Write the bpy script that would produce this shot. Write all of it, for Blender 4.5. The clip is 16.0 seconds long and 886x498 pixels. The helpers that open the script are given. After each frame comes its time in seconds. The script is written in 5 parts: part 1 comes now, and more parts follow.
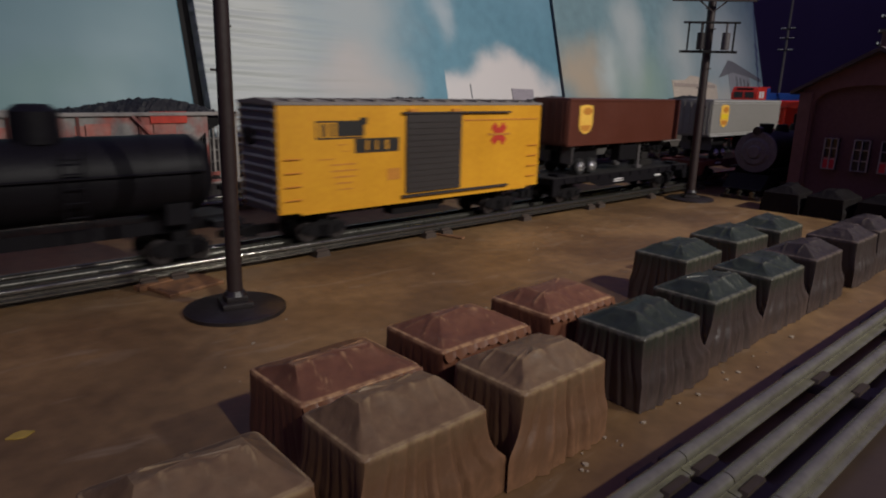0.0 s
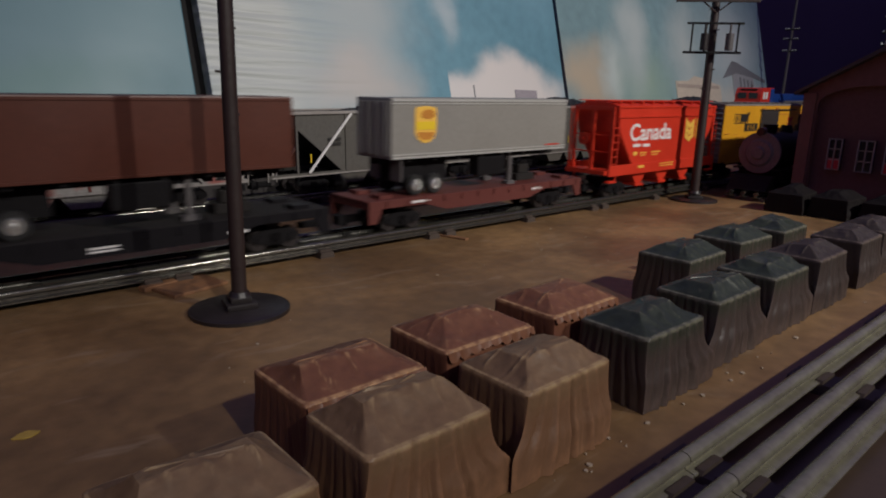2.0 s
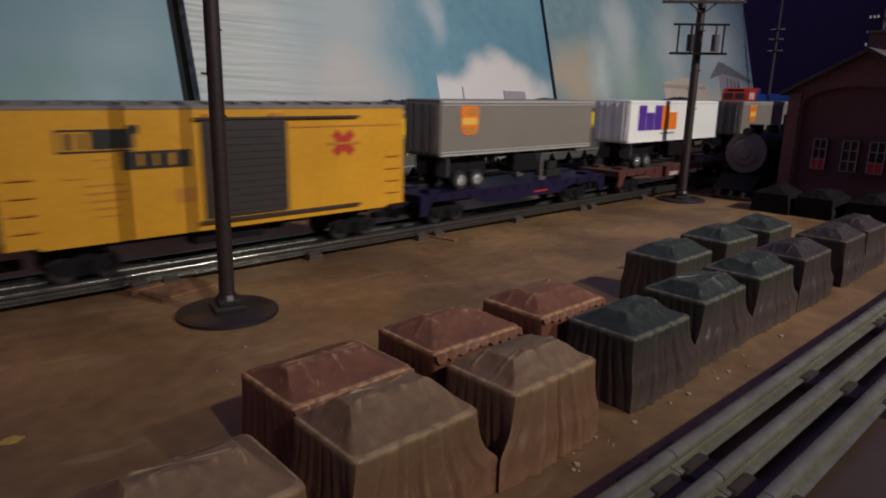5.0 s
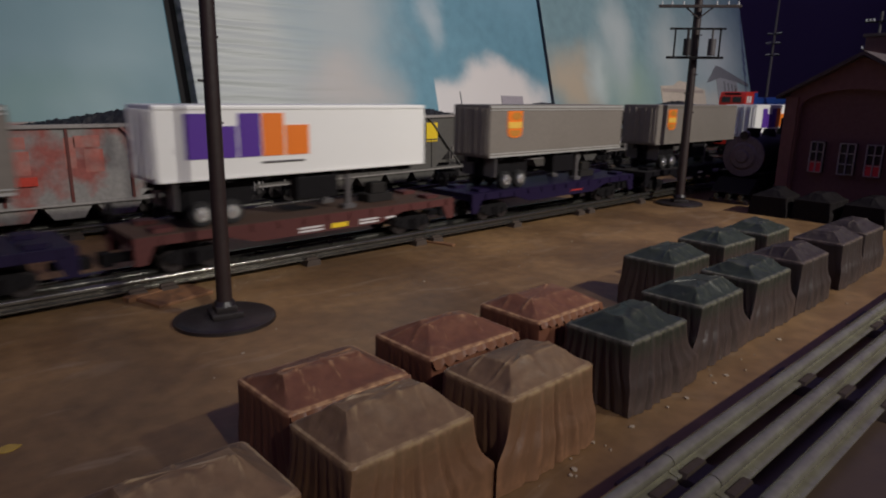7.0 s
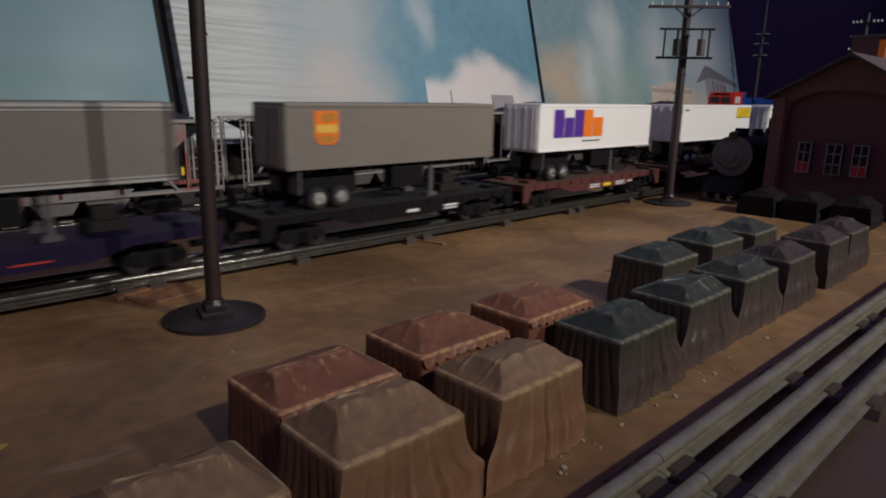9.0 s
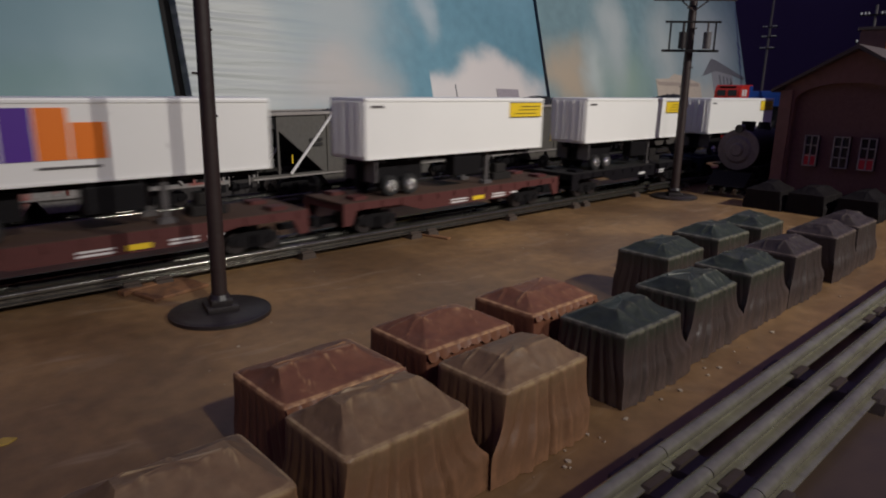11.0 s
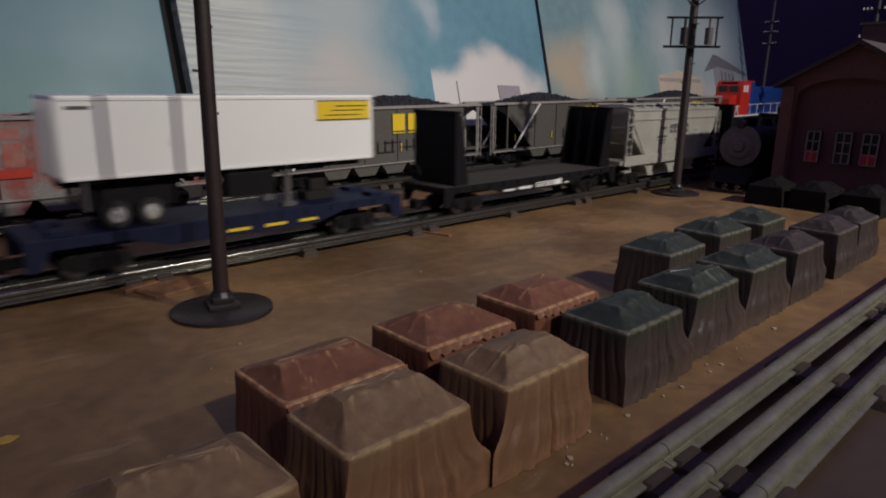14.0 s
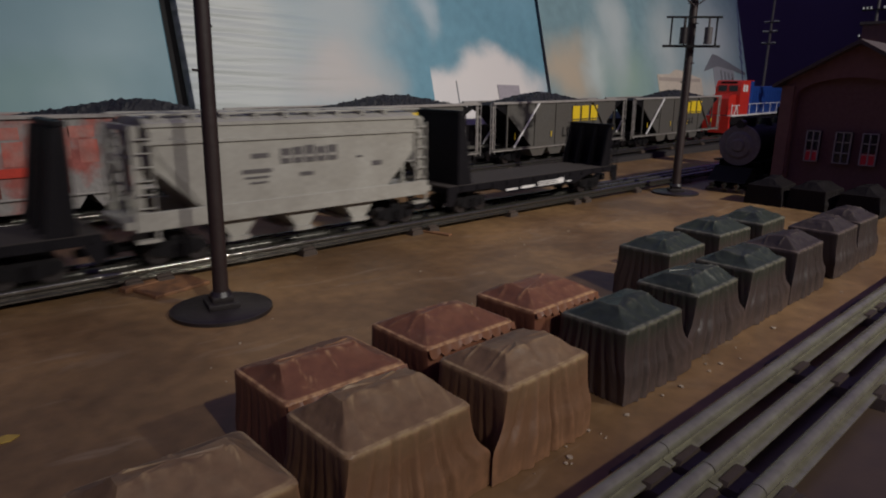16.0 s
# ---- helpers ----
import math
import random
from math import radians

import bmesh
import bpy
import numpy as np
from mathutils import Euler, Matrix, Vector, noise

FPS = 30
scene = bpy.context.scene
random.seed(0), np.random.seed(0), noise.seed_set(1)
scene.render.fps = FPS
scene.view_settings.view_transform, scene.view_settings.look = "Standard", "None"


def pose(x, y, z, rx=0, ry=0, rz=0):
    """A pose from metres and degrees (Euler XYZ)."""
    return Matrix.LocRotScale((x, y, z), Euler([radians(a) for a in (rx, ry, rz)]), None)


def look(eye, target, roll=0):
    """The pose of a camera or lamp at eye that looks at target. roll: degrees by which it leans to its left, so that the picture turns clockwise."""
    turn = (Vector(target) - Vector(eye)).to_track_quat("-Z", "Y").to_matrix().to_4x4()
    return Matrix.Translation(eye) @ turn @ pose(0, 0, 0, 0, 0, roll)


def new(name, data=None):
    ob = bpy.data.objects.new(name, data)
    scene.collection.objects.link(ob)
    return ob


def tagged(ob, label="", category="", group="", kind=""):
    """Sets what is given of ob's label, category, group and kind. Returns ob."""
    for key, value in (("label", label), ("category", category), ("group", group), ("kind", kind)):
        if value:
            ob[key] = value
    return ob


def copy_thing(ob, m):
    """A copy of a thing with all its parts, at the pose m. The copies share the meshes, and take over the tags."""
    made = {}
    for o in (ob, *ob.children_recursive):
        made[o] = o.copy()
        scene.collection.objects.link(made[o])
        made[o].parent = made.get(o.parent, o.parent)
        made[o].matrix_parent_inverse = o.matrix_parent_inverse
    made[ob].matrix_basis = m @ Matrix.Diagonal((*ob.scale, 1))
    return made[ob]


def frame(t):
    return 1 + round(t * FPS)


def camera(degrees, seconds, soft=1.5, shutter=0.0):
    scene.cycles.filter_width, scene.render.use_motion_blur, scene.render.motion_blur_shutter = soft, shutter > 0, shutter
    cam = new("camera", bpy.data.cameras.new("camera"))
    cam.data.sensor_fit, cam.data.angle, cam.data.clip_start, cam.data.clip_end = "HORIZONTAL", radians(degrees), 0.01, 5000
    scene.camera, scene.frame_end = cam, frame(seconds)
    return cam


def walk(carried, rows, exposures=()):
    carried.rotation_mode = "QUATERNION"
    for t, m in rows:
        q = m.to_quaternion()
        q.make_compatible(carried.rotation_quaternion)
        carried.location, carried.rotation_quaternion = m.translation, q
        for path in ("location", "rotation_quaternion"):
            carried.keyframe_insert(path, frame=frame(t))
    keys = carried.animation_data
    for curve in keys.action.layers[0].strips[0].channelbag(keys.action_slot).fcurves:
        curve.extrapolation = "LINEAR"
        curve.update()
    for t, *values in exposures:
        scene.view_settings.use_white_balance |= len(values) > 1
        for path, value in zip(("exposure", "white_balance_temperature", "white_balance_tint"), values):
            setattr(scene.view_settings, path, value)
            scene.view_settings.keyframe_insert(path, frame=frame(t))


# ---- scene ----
# A toy railway on a table: a long goods train runs past parked hopper cars, painted sky boards behind.
cam = camera(69.1, 16.0, soft=2.0, shutter=0.6)
PATH = [
    (0.0, pose(-0.00103, 0.00311, 0.13769, 75.900, -1.307, -41.690)),
    (0.5, pose(-0.00127, 0.00292, 0.13793, 76.052, -1.254, -41.553)),
    (1.0, pose(-0.00129, 0.00225, 0.13793, 76.373, -1.066, -41.545)),
    (1.5, pose(-0.00164, 0.00306, 0.13791, 76.222, -1.273, -41.492)),
    (2.0, pose(-0.00152, 0.00285, 0.13755, 76.010, -1.206, -41.409)),
    (2.5, pose(-0.00131, 0.00212, 0.13793, 76.143, -0.967, -41.499)),
    (3.0, pose(-0.00123, 0.00229, 0.13786, 76.013, -1.089, -41.517)),
    (3.5, pose(-0.00126, 0.00217, 0.13789, 75.912, -1.024, -41.630)),
    (4.0, pose(-0.00118, 0.00212, 0.13776, 75.857, -1.070, -42.024)),
    (6.5, pose(-0.00024, 0.00030, 0.13815, 76.528, -0.898, -42.436)),
    (7.0, pose(0.00000, 0.00056, 0.13825, 76.539, -0.776, -42.448)),
    (7.5, pose(-0.00029, 0.00065, 0.13831, 76.579, -0.889, -42.569)),
    (8.0, pose(0.00014, 0.00018, 0.13838, 76.319, -0.722, -42.693)),
    (8.5, pose(-0.00003, 0.00057, 0.13836, 76.126, -0.859, -43.180)),
    (9.0, pose(-0.00022, 0.00062, 0.13815, 76.449, -1.084, -43.270)),
    (11.5, pose(-0.00011, -0.00009, 0.13842, 75.888, -0.811, -42.781)),
    (12.0, pose(-0.00015, 0.00012, 0.13827, 75.961, -0.821, -42.911)),
    (12.5, pose(-0.00006, -0.00005, 0.13863, 75.963, -0.807, -42.880)),
    (13.0, pose(-0.00007, 0.00059, 0.13829, 75.848, -0.929, -42.929)),
    (13.5, pose(0.00007, 0.00016, 0.13833, 75.753, -0.808, -42.790)),
    (14.0, pose(0.00018, 0.00017, 0.13841, 75.667, -0.684, -42.730)),
    (14.5, pose(0.00008, -0.00008, 0.13837, 75.716, -0.657, -42.825)),
    (15.0, pose(-0.00006, 0.00027, 0.13869, 75.578, -0.833, -42.686)),
    (15.5, pose(-0.00013, 0.00052, 0.13836, 75.572, -0.921, -42.692)),
    (16.0, pose(-0.00000, 0.00000, 0.13850, 75.619, -0.697, -42.761)),
]
walk(cam, PATH)

# ---- light: a dim room with two shaded lamps above the aisle, plus an added fill
# purple ambient fill with no source in the room, added to lift the darks
world = bpy.data.worlds.new("purple_fill")
scene.world = world
world.use_nodes = True
world.node_tree.nodes["Background"].inputs[0].default_value = (0.42, 0.33, 1.0, 1)
world.node_tree.nodes["Background"].inputs[1].default_value = 0.155


def lamp(name, place, target, watts, cone, colour):
    data = bpy.data.lights.new(name, "SPOT")
    data.energy, data.color, data.shadow_soft_size = watts, colour, 0.03
    data.spot_size, data.spot_blend = radians(cone), 1.0
    ob = new(name, data)
    ob.matrix_world = look(place, target)
    return ob


lamp("aisle_lamp", (1.0, -1.45, 1.3), (0.98, 0.6, 0.08), 152, 56, (1.0, 0.955, 0.885))
lamp("aisle_lamp", (-0.08, -1.45, 1.25), (0.13, 0.42, 0.1), 54, 41, (1.0, 0.955, 0.885))
scene.view_settings.exposure = 0.0


# ---- materials
def mat(name, colour, rough=0.6, metal=0.0, vary=0.25, stain=18.0, grain=260.0, bump=0.15, spec=0.5, dirt=None, dirt_amount=0.4):
    m = bpy.data.materials.new(name)
    m.use_nodes = True
    n, l = m.node_tree.nodes, m.node_tree.links
    p = n["Principled BSDF"]
    p.inputs["Roughness"].default_value, p.inputs["Metallic"].default_value = rough, metal
    p.inputs["Specular IOR Level"].default_value = spec
    tc = n.new("ShaderNodeTexCoord")
    big, fine = n.new("ShaderNodeTexNoise"), n.new("ShaderNodeTexNoise")
    big.inputs["Scale"].default_value, big.inputs["Detail"].default_value = stain, 6
    fine.inputs["Scale"].default_value, fine.inputs["Detail"].default_value = grain, 4
    l.new(tc.outputs["Object"], big.inputs["Vector"]), l.new(tc.outputs["Object"], fine.inputs["Vector"])
    ramp = n.new("ShaderNodeValToRGB")
    ramp.color_ramp.elements[0].position, ramp.color_ramp.elements[1].position = 0.3, 0.72
    d = dirt or tuple(c * (1 - vary) for c in colour)
    ramp.color_ramp.elements[0].color = (*(a * (1 - dirt_amount) + b * dirt_amount for a, b in zip(colour, d)), 1)
    ramp.color_ramp.elements[1].color = (*colour, 1)
    l.new(big.outputs["Fac"], ramp.inputs["Fac"])
    mix = n.new("ShaderNodeMixRGB")
    mix.blend_type, mix.inputs["Fac"].default_value = "OVERLAY", vary
    l.new(ramp.outputs["Color"], mix.inputs["Color1"]), l.new(fine.outputs["Fac"], mix.inputs["Color2"])
    l.new(mix.outputs["Color"], p.inputs["Base Color"])
    rr = n.new("ShaderNodeMapRange")
    rr.inputs["To Min"].default_value, rr.inputs["To Max"].default_value = max(0.04, rough - 0.12), min(1, rough + 0.15)
    l.new(big.outputs["Fac"], rr.inputs["Value"]), l.new(rr.outputs["Result"], p.inputs["Roughness"])
    if bump:
        b = n.new("ShaderNodeBump")
        b.inputs["Strength"].default_value, b.inputs["Distance"].default_value = bump, 0.0015
        l.new(fine.outputs["Fac"], b.inputs["Height"]), l.new(b.outputs["Normal"], p.inputs["Normal"])
    return m


def glow(name, colour, strength):
    m = mat(name, colour)
    m.node_tree.nodes["Principled BSDF"].inputs["Emission Color"].default_value = (*colour, 1)
    m.node_tree.nodes["Principled BSDF"].inputs["Emission Strength"].default_value = strength
    return m


YELLOW = mat("yellow_paint", (0.72, 0.34, 0.012), 0.5, vary=0.2, dirt=(0.4, 0.16, 0.01), dirt_amount=0.35, bump=0.05)
CAR_GREY = mat("grey_paint", (0.2, 0.195, 0.21), 0.6, dirt=(0.1, 0.09, 0.09))
DOOR_DARK = mat("dark_door", (0.035, 0.028, 0.026), 0.55)
BLACK = mat("black_plastic", (0.009, 0.008, 0.009), 0.6, spec=0.14)
BLACK_CAR = mat("black_car_paint", (0.0085, 0.0075, 0.0095), 0.5, spec=0.16)
BROWN = mat("brown_trailer_paint", (0.1, 0.028, 0.016), 0.4, bump=0.03)
SILVER = mat("grey_trailer_paint", (0.245, 0.232, 0.21), 0.45, bump=0.03, vary=0.15)
TAUPE = mat("taupe_trailer_paint", (0.2, 0.175, 0.15), 0.5, bump=0.03, vary=0.15)
WHITE = mat("white_trailer_paint", (0.84, 0.825, 0.79), 0.45, bump=0.02, vary=0.06)
RED = mat("red_hopper_paint", (0.62, 0.035, 0.012), 0.45, dirt=(0.35, 0.02, 0.01), vary=0.2, bump=0.04)
OXIDE = mat("oxide_red_paint", (0.11, 0.022, 0.016), 0.6)
RUST_RED = mat("warm_red_paint", (0.088, 0.02, 0.017), 0.6)
PURPLE = mat("purple_paint", (0.0105, 0.0052, 0.03), 0.5, spec=0.25)
BLUE = mat("navy_paint", (0.0075, 0.011, 0.034), 0.5, spec=0.25)
BROWN_DECK = mat("worn_brown_deck", (0.085, 0.05, 0.036), 0.8, stain=40, spec=0.2)
BARE_DECK = mat("bare_dusty_deck", (0.055, 0.046, 0.04), 0.85, stain=40, spec=0.2)
DECK = mat("worn_deck", (0.022, 0.019, 0.018), 0.8, stain=40, spec=0.2)
GOLD = mat("gold_mark", (0.85, 0.5, 0.08), 0.5, bump=0)
ORANGE = mat("orange_mark", (0.85, 0.2, 0.015), 0.5, bump=0, vary=0.05)
DARK_GOLD = mat("brown_gold_mark", (0.55, 0.22, 0.03), 0.5, bump=0)
MARK_WHITE = mat("white_mark", (0.72, 0.7, 0.68), 0.5, bump=0, vary=0.1)
MARK_BLACK = mat("black_mark", (0.02, 0.018, 0.016), 0.5, bump=0)
MARK_RED = mat("red_mark", (0.5, 0.04, 0.02), 0.5, bump=0)
MARK_VIOLET = mat("violet_mark", (0.09, 0.025, 0.28), 0.5, bump=0, vary=0.05)
MARK_YELLOW = mat("yellow_mark", (0.8, 0.55, 0.02), 0.5, bump=0, vary=0.1)
TYRE = mat("tyre_rubber", (0.015, 0.014, 0.014), 0.75)
BRIGHT = mat("bright_aluminium_trim", (0.62, 0.61, 0.58), 0.32, 0.4, bump=0)
CHROME = mat("bright_hub", (0.75, 0.74, 0.72), 0.24, 0.85, bump=0)
HOPPER_GREY = mat("hopper_grey", (0.085, 0.08, 0.072), 0.55, dirt=(0.09, 0.075, 0.06), dirt_amount=0.5)
PALE_GREY = mat("pale_hopper_grey", (0.36, 0.345, 0.305), 0.55, dirt=(0.2, 0.18, 0.15), dirt_amount=0.5, stain=30)
WORN_GREY = mat("worn_grey_and_red", (0.3, 0.28, 0.26), 0.6, dirt=(0.2, 0.15, 0.13), stain=25)
WORN_RED = mat("grey_with_faded_red", (0.2, 0.185, 0.165), 0.6, dirt=(0.3, 0.045, 0.03), dirt_amount=0.75, stain=26, vary=0.3)
for k in WORN_RED.node_tree.nodes:
    if k.type == "VALTORGB":
        k.color_ramp.elements[0].position, k.color_ramp.elements[1].position = 0.4, 0.54
        k.color_ramp.elements[0].color, k.color_ramp.elements[1].color = (0.27, 0.07, 0.055, 1), (0.23, 0.215, 0.2, 1)
BOX_ROOF = mat("dusty_roof", (0.24, 0.21, 0.18), 0.7, dirt=(0.12, 0.1, 0.09))
FADED_RED = mat("faded_red", (0.42, 0.07, 0.045), 0.6, dirt=(0.3, 0.2, 0.17), dirt_amount=0.8, stain=60)
COAL = mat("coal", (0.012, 0.012, 0.013), 0.6, bump=0.6, grain=180)
ROADBED = mat("grey_roadbed", (0.045, 0.04, 0.04), 0.85, spec=0.2)
OLIVE_RAIL = mat("olive_rail", (0.34, 0.325, 0.23), 0.21, 0.5, vary=0.3, stain=60, dirt=(0.2, 0.17, 0.14), dirt_amount=0.6)
RAIL = mat("tinned_rail", (0.19, 0.185, 0.165), 0.17, 0.85, vary=0.3, stain=60, dirt=(0.2, 0.17, 0.14), dirt_amount=0.6)
TIE = mat("brown_tie", (0.06, 0.042, 0.032), 0.6)
CENTRE_RAIL = mat("dull_centre_rail", (0.12, 0.115, 0.1), 0.28, 0.7, stain=60)
POLE_WOOD = mat("brown_pole", (0.032, 0.019, 0.017), 0.5, stain=50)
POLE_BASE = mat("dark_pole_base", (0.022, 0.017, 0.017), 0.38, bump=0.2)
GLASS_KNOB = mat("pale_insulator", (0.7, 0.72, 0.7), 0.2, bump=0)
TARP_BROWN = mat("brown_tarpaulin", (0.215, 0.13, 0.064), 0.5, vary=0.3, stain=60, dirt=(0.11, 0.066, 0.042), bump=0.2)
TARP_RED = mat("red_brown_tarpaulin", (0.2, 0.085, 0.042), 0.45, vary=0.3, stain=60, dirt=(0.12, 0.04, 0.02), bump=0.2)
TARP_GREEN = mat("green_tarpaulin", (0.03, 0.037, 0.021), 0.38, vary=0.3, stain=60, dirt=(0.018, 0.028, 0.024), bump=0.2)
TARP_DRAB = mat("drab_tarpaulin", (0.033, 0.025, 0.019), 0.45, vary=0.3, stain=60, dirt=(0.042, 0.03, 0.024), bump=0.2)
# nearly black: the shade beside the engine house is put into this colour
TARP_SHADED = mat("dark_tarpaulin", (0.011, 0.009, 0.01), 0.6, spec=0.1, vary=0.3, stain=60, bump=0.2)
BRICK = mat("engine_house_brick", (0.185, 0.088, 0.075), 0.75, grain=120)
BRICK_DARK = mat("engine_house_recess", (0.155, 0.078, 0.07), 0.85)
ROOF = mat("dark_roof", (0.08, 0.06, 0.055), 0.8)
WINDOW_WHITE = mat("pale_window_bar", (0.36, 0.33, 0.31), 0.6)
RED_GLOW = glow("lit_red_pane", (0.35, 0.02, 0.03), 0.05)
DARK_PANE = mat("dark_pane", (0.02, 0.02, 0.03), 0.15, bump=0)
LOCO_RED = mat("locomotive_red", (0.55, 0.03, 0.02), 0.4, bump=0.02)
LOCO_BLUE = mat("locomotive_blue", (0.014, 0.055, 0.25), 0.4, bump=0.02)
FRONT_GREY = mat("pale_graphite", (0.17, 0.145, 0.15), 0.55, stain=60, vary=0.4)
SMOKEBOX = mat("graphite_smokebox", (0.1, 0.09, 0.09), 0.5)
WOOD = mat("thin_wood_shim", (0.29, 0.135, 0.055), 0.7, stain=90, vary=0.45, dirt=(0.08, 0.045, 0.03), dirt_amount=0.7)
ROOM = mat("dark_room_wall", (0.13, 0.1, 0.15), 0.9, stain=2)


def table_material():
    m = mat("worn_table_paint", (0.295, 0.172, 0.071), 0.46, vary=0.45, stain=8, grain=90, bump=0.12, dirt=(0.125, 0.075, 0.04), dirt_amount=0.68)
    n, l = m.node_tree.nodes, m.node_tree.links
    p = n["Principled BSDF"]
    base = p.inputs["Base Color"].links[0].from_socket
    tc = [k for k in n if k.type == "TEX_COORD"][0]
    scuff = n.new("ShaderNodeTexNoise")
    scuff.inputs["Scale"].default_value, scuff.inputs["Detail"].default_value, scuff.inputs["Distortion"].default_value = 22, 8, 1.5
    mp = n.new("ShaderNodeMapping")
    mp.inputs["Scale"].default_value = (0.6, 1.5, 1)
    l.new(tc.outputs["Object"], mp.inputs["Vector"]), l.new(mp.outputs["Vector"], scuff.inputs["Vector"])
    r = n.new("ShaderNodeValToRGB")
    r.color_ramp.elements[0].position, r.color_ramp.elements[1].position = 0.6, 0.74
    l.new(scuff.outputs["Fac"], r.inputs["Fac"])
    k = n.new("ShaderNodeMath")
    k.operation = "MULTIPLY"
    k.inputs[1].default_value = 0.65
    l.new(r.outputs["Color"], k.inputs[0])
    mix = n.new("ShaderNodeMixRGB")
    mix.inputs["Color2"].default_value = (0.36, 0.25, 0.15, 1)
    l.new(k.outputs["Value"], mix.inputs["Fac"]), l.new(base, mix.inputs["Color1"]), l.new(mix.outputs["Color"], p.inputs["Base Color"])
    # scuffs done; broad dark damp stains
    wet = n.new("ShaderNodeTexNoise")
    wet.inputs["Scale"].default_value, wet.inputs["Detail"].default_value, wet.inputs["Roughness"].default_value = 8, 7, 0.6
    l.new(tc.outputs["Object"], wet.inputs["Vector"])
    wr = n.new("ShaderNodeValToRGB")
    wr.color_ramp.elements[0].position, wr.color_ramp.elements[1].position = 0.42, 0.6
    wr.color_ramp.elements[0].color, wr.color_ramp.elements[1].color = (0.76, 0.73, 0.71, 1), (1, 1, 1, 1)
    l.new(wet.outputs["Fac"], wr.inputs["Fac"])
    mul = n.new("ShaderNodeMixRGB")
    mul.blend_type, mul.inputs["Fac"].default_value = "MULTIPLY", 1.0
    l.new(mix.outputs["Color"], mul.inputs["Color1"]), l.new(wr.outputs["Color"], mul.inputs["Color2"])
    # darker brown in front of the fore track, with an uneven edge
    xyz, edge, front = n.new("ShaderNodeSeparateXYZ"), n.new("ShaderNodeMapRange"), n.new("ShaderNodeMixRGB")
    wob = n.new("ShaderNodeMath")
    wob.operation, wob.inputs[1].default_value = "MULTIPLY_ADD", 0.03
    l.new(tc.outputs["Object"], xyz.inputs["Vector"]), l.new(scuff.outputs["Fac"], wob.inputs[0]), l.new(xyz.outputs["Y"], wob.inputs[2])
    edge.inputs["From Min"].default_value, edge.inputs["From Max"].default_value = 0.115, 0.09
    edge.inputs["To Max"].default_value = 0.8
    front.inputs["Color2"].default_value = (0.05, 0.037, 0.03, 1)
    l.new(wob.outputs["Value"], edge.inputs["Value"]), l.new(edge.outputs["Result"], front.inputs["Fac"])
    l.new(mul.outputs["Color"], front.inputs["Color1"])
    # pale rubbed scratches, long and thin
    scr, sm, sr = n.new("ShaderNodeTexNoise"), n.new("ShaderNodeMapping"), n.new("ShaderNodeMapRange")
    sm.inputs["Rotation"].default_value, sm.inputs["Scale"].default_value = (0, 0, radians(24)), (16, 75, 1)
    scr.inputs["Scale"].default_value, scr.inputs["Detail"].default_value, scr.inputs["Distortion"].default_value = 1.0, 3, 0.6
    l.new(tc.outputs["Object"], sm.inputs["Vector"]), l.new(sm.outputs["Vector"], scr.inputs["Vector"]), l.new(scr.outputs["Fac"], sr.inputs["Value"])
    sr.inputs["From Min"].default_value, sr.inputs["From Max"].default_value, sr.inputs["To Max"].default_value = 0.66, 0.76, 0.4
    pale = n.new("ShaderNodeMixRGB")
    pale.inputs["Color2"].default_value = (0.4, 0.3, 0.2, 1)
    l.new(sr.outputs["Result"], pale.inputs["Fac"]), l.new(front.outputs["Color"], pale.inputs["Color1"]), l.new(pale.outputs["Color"], p.inputs["Base Color"])
    return m


TABLE = table_material()


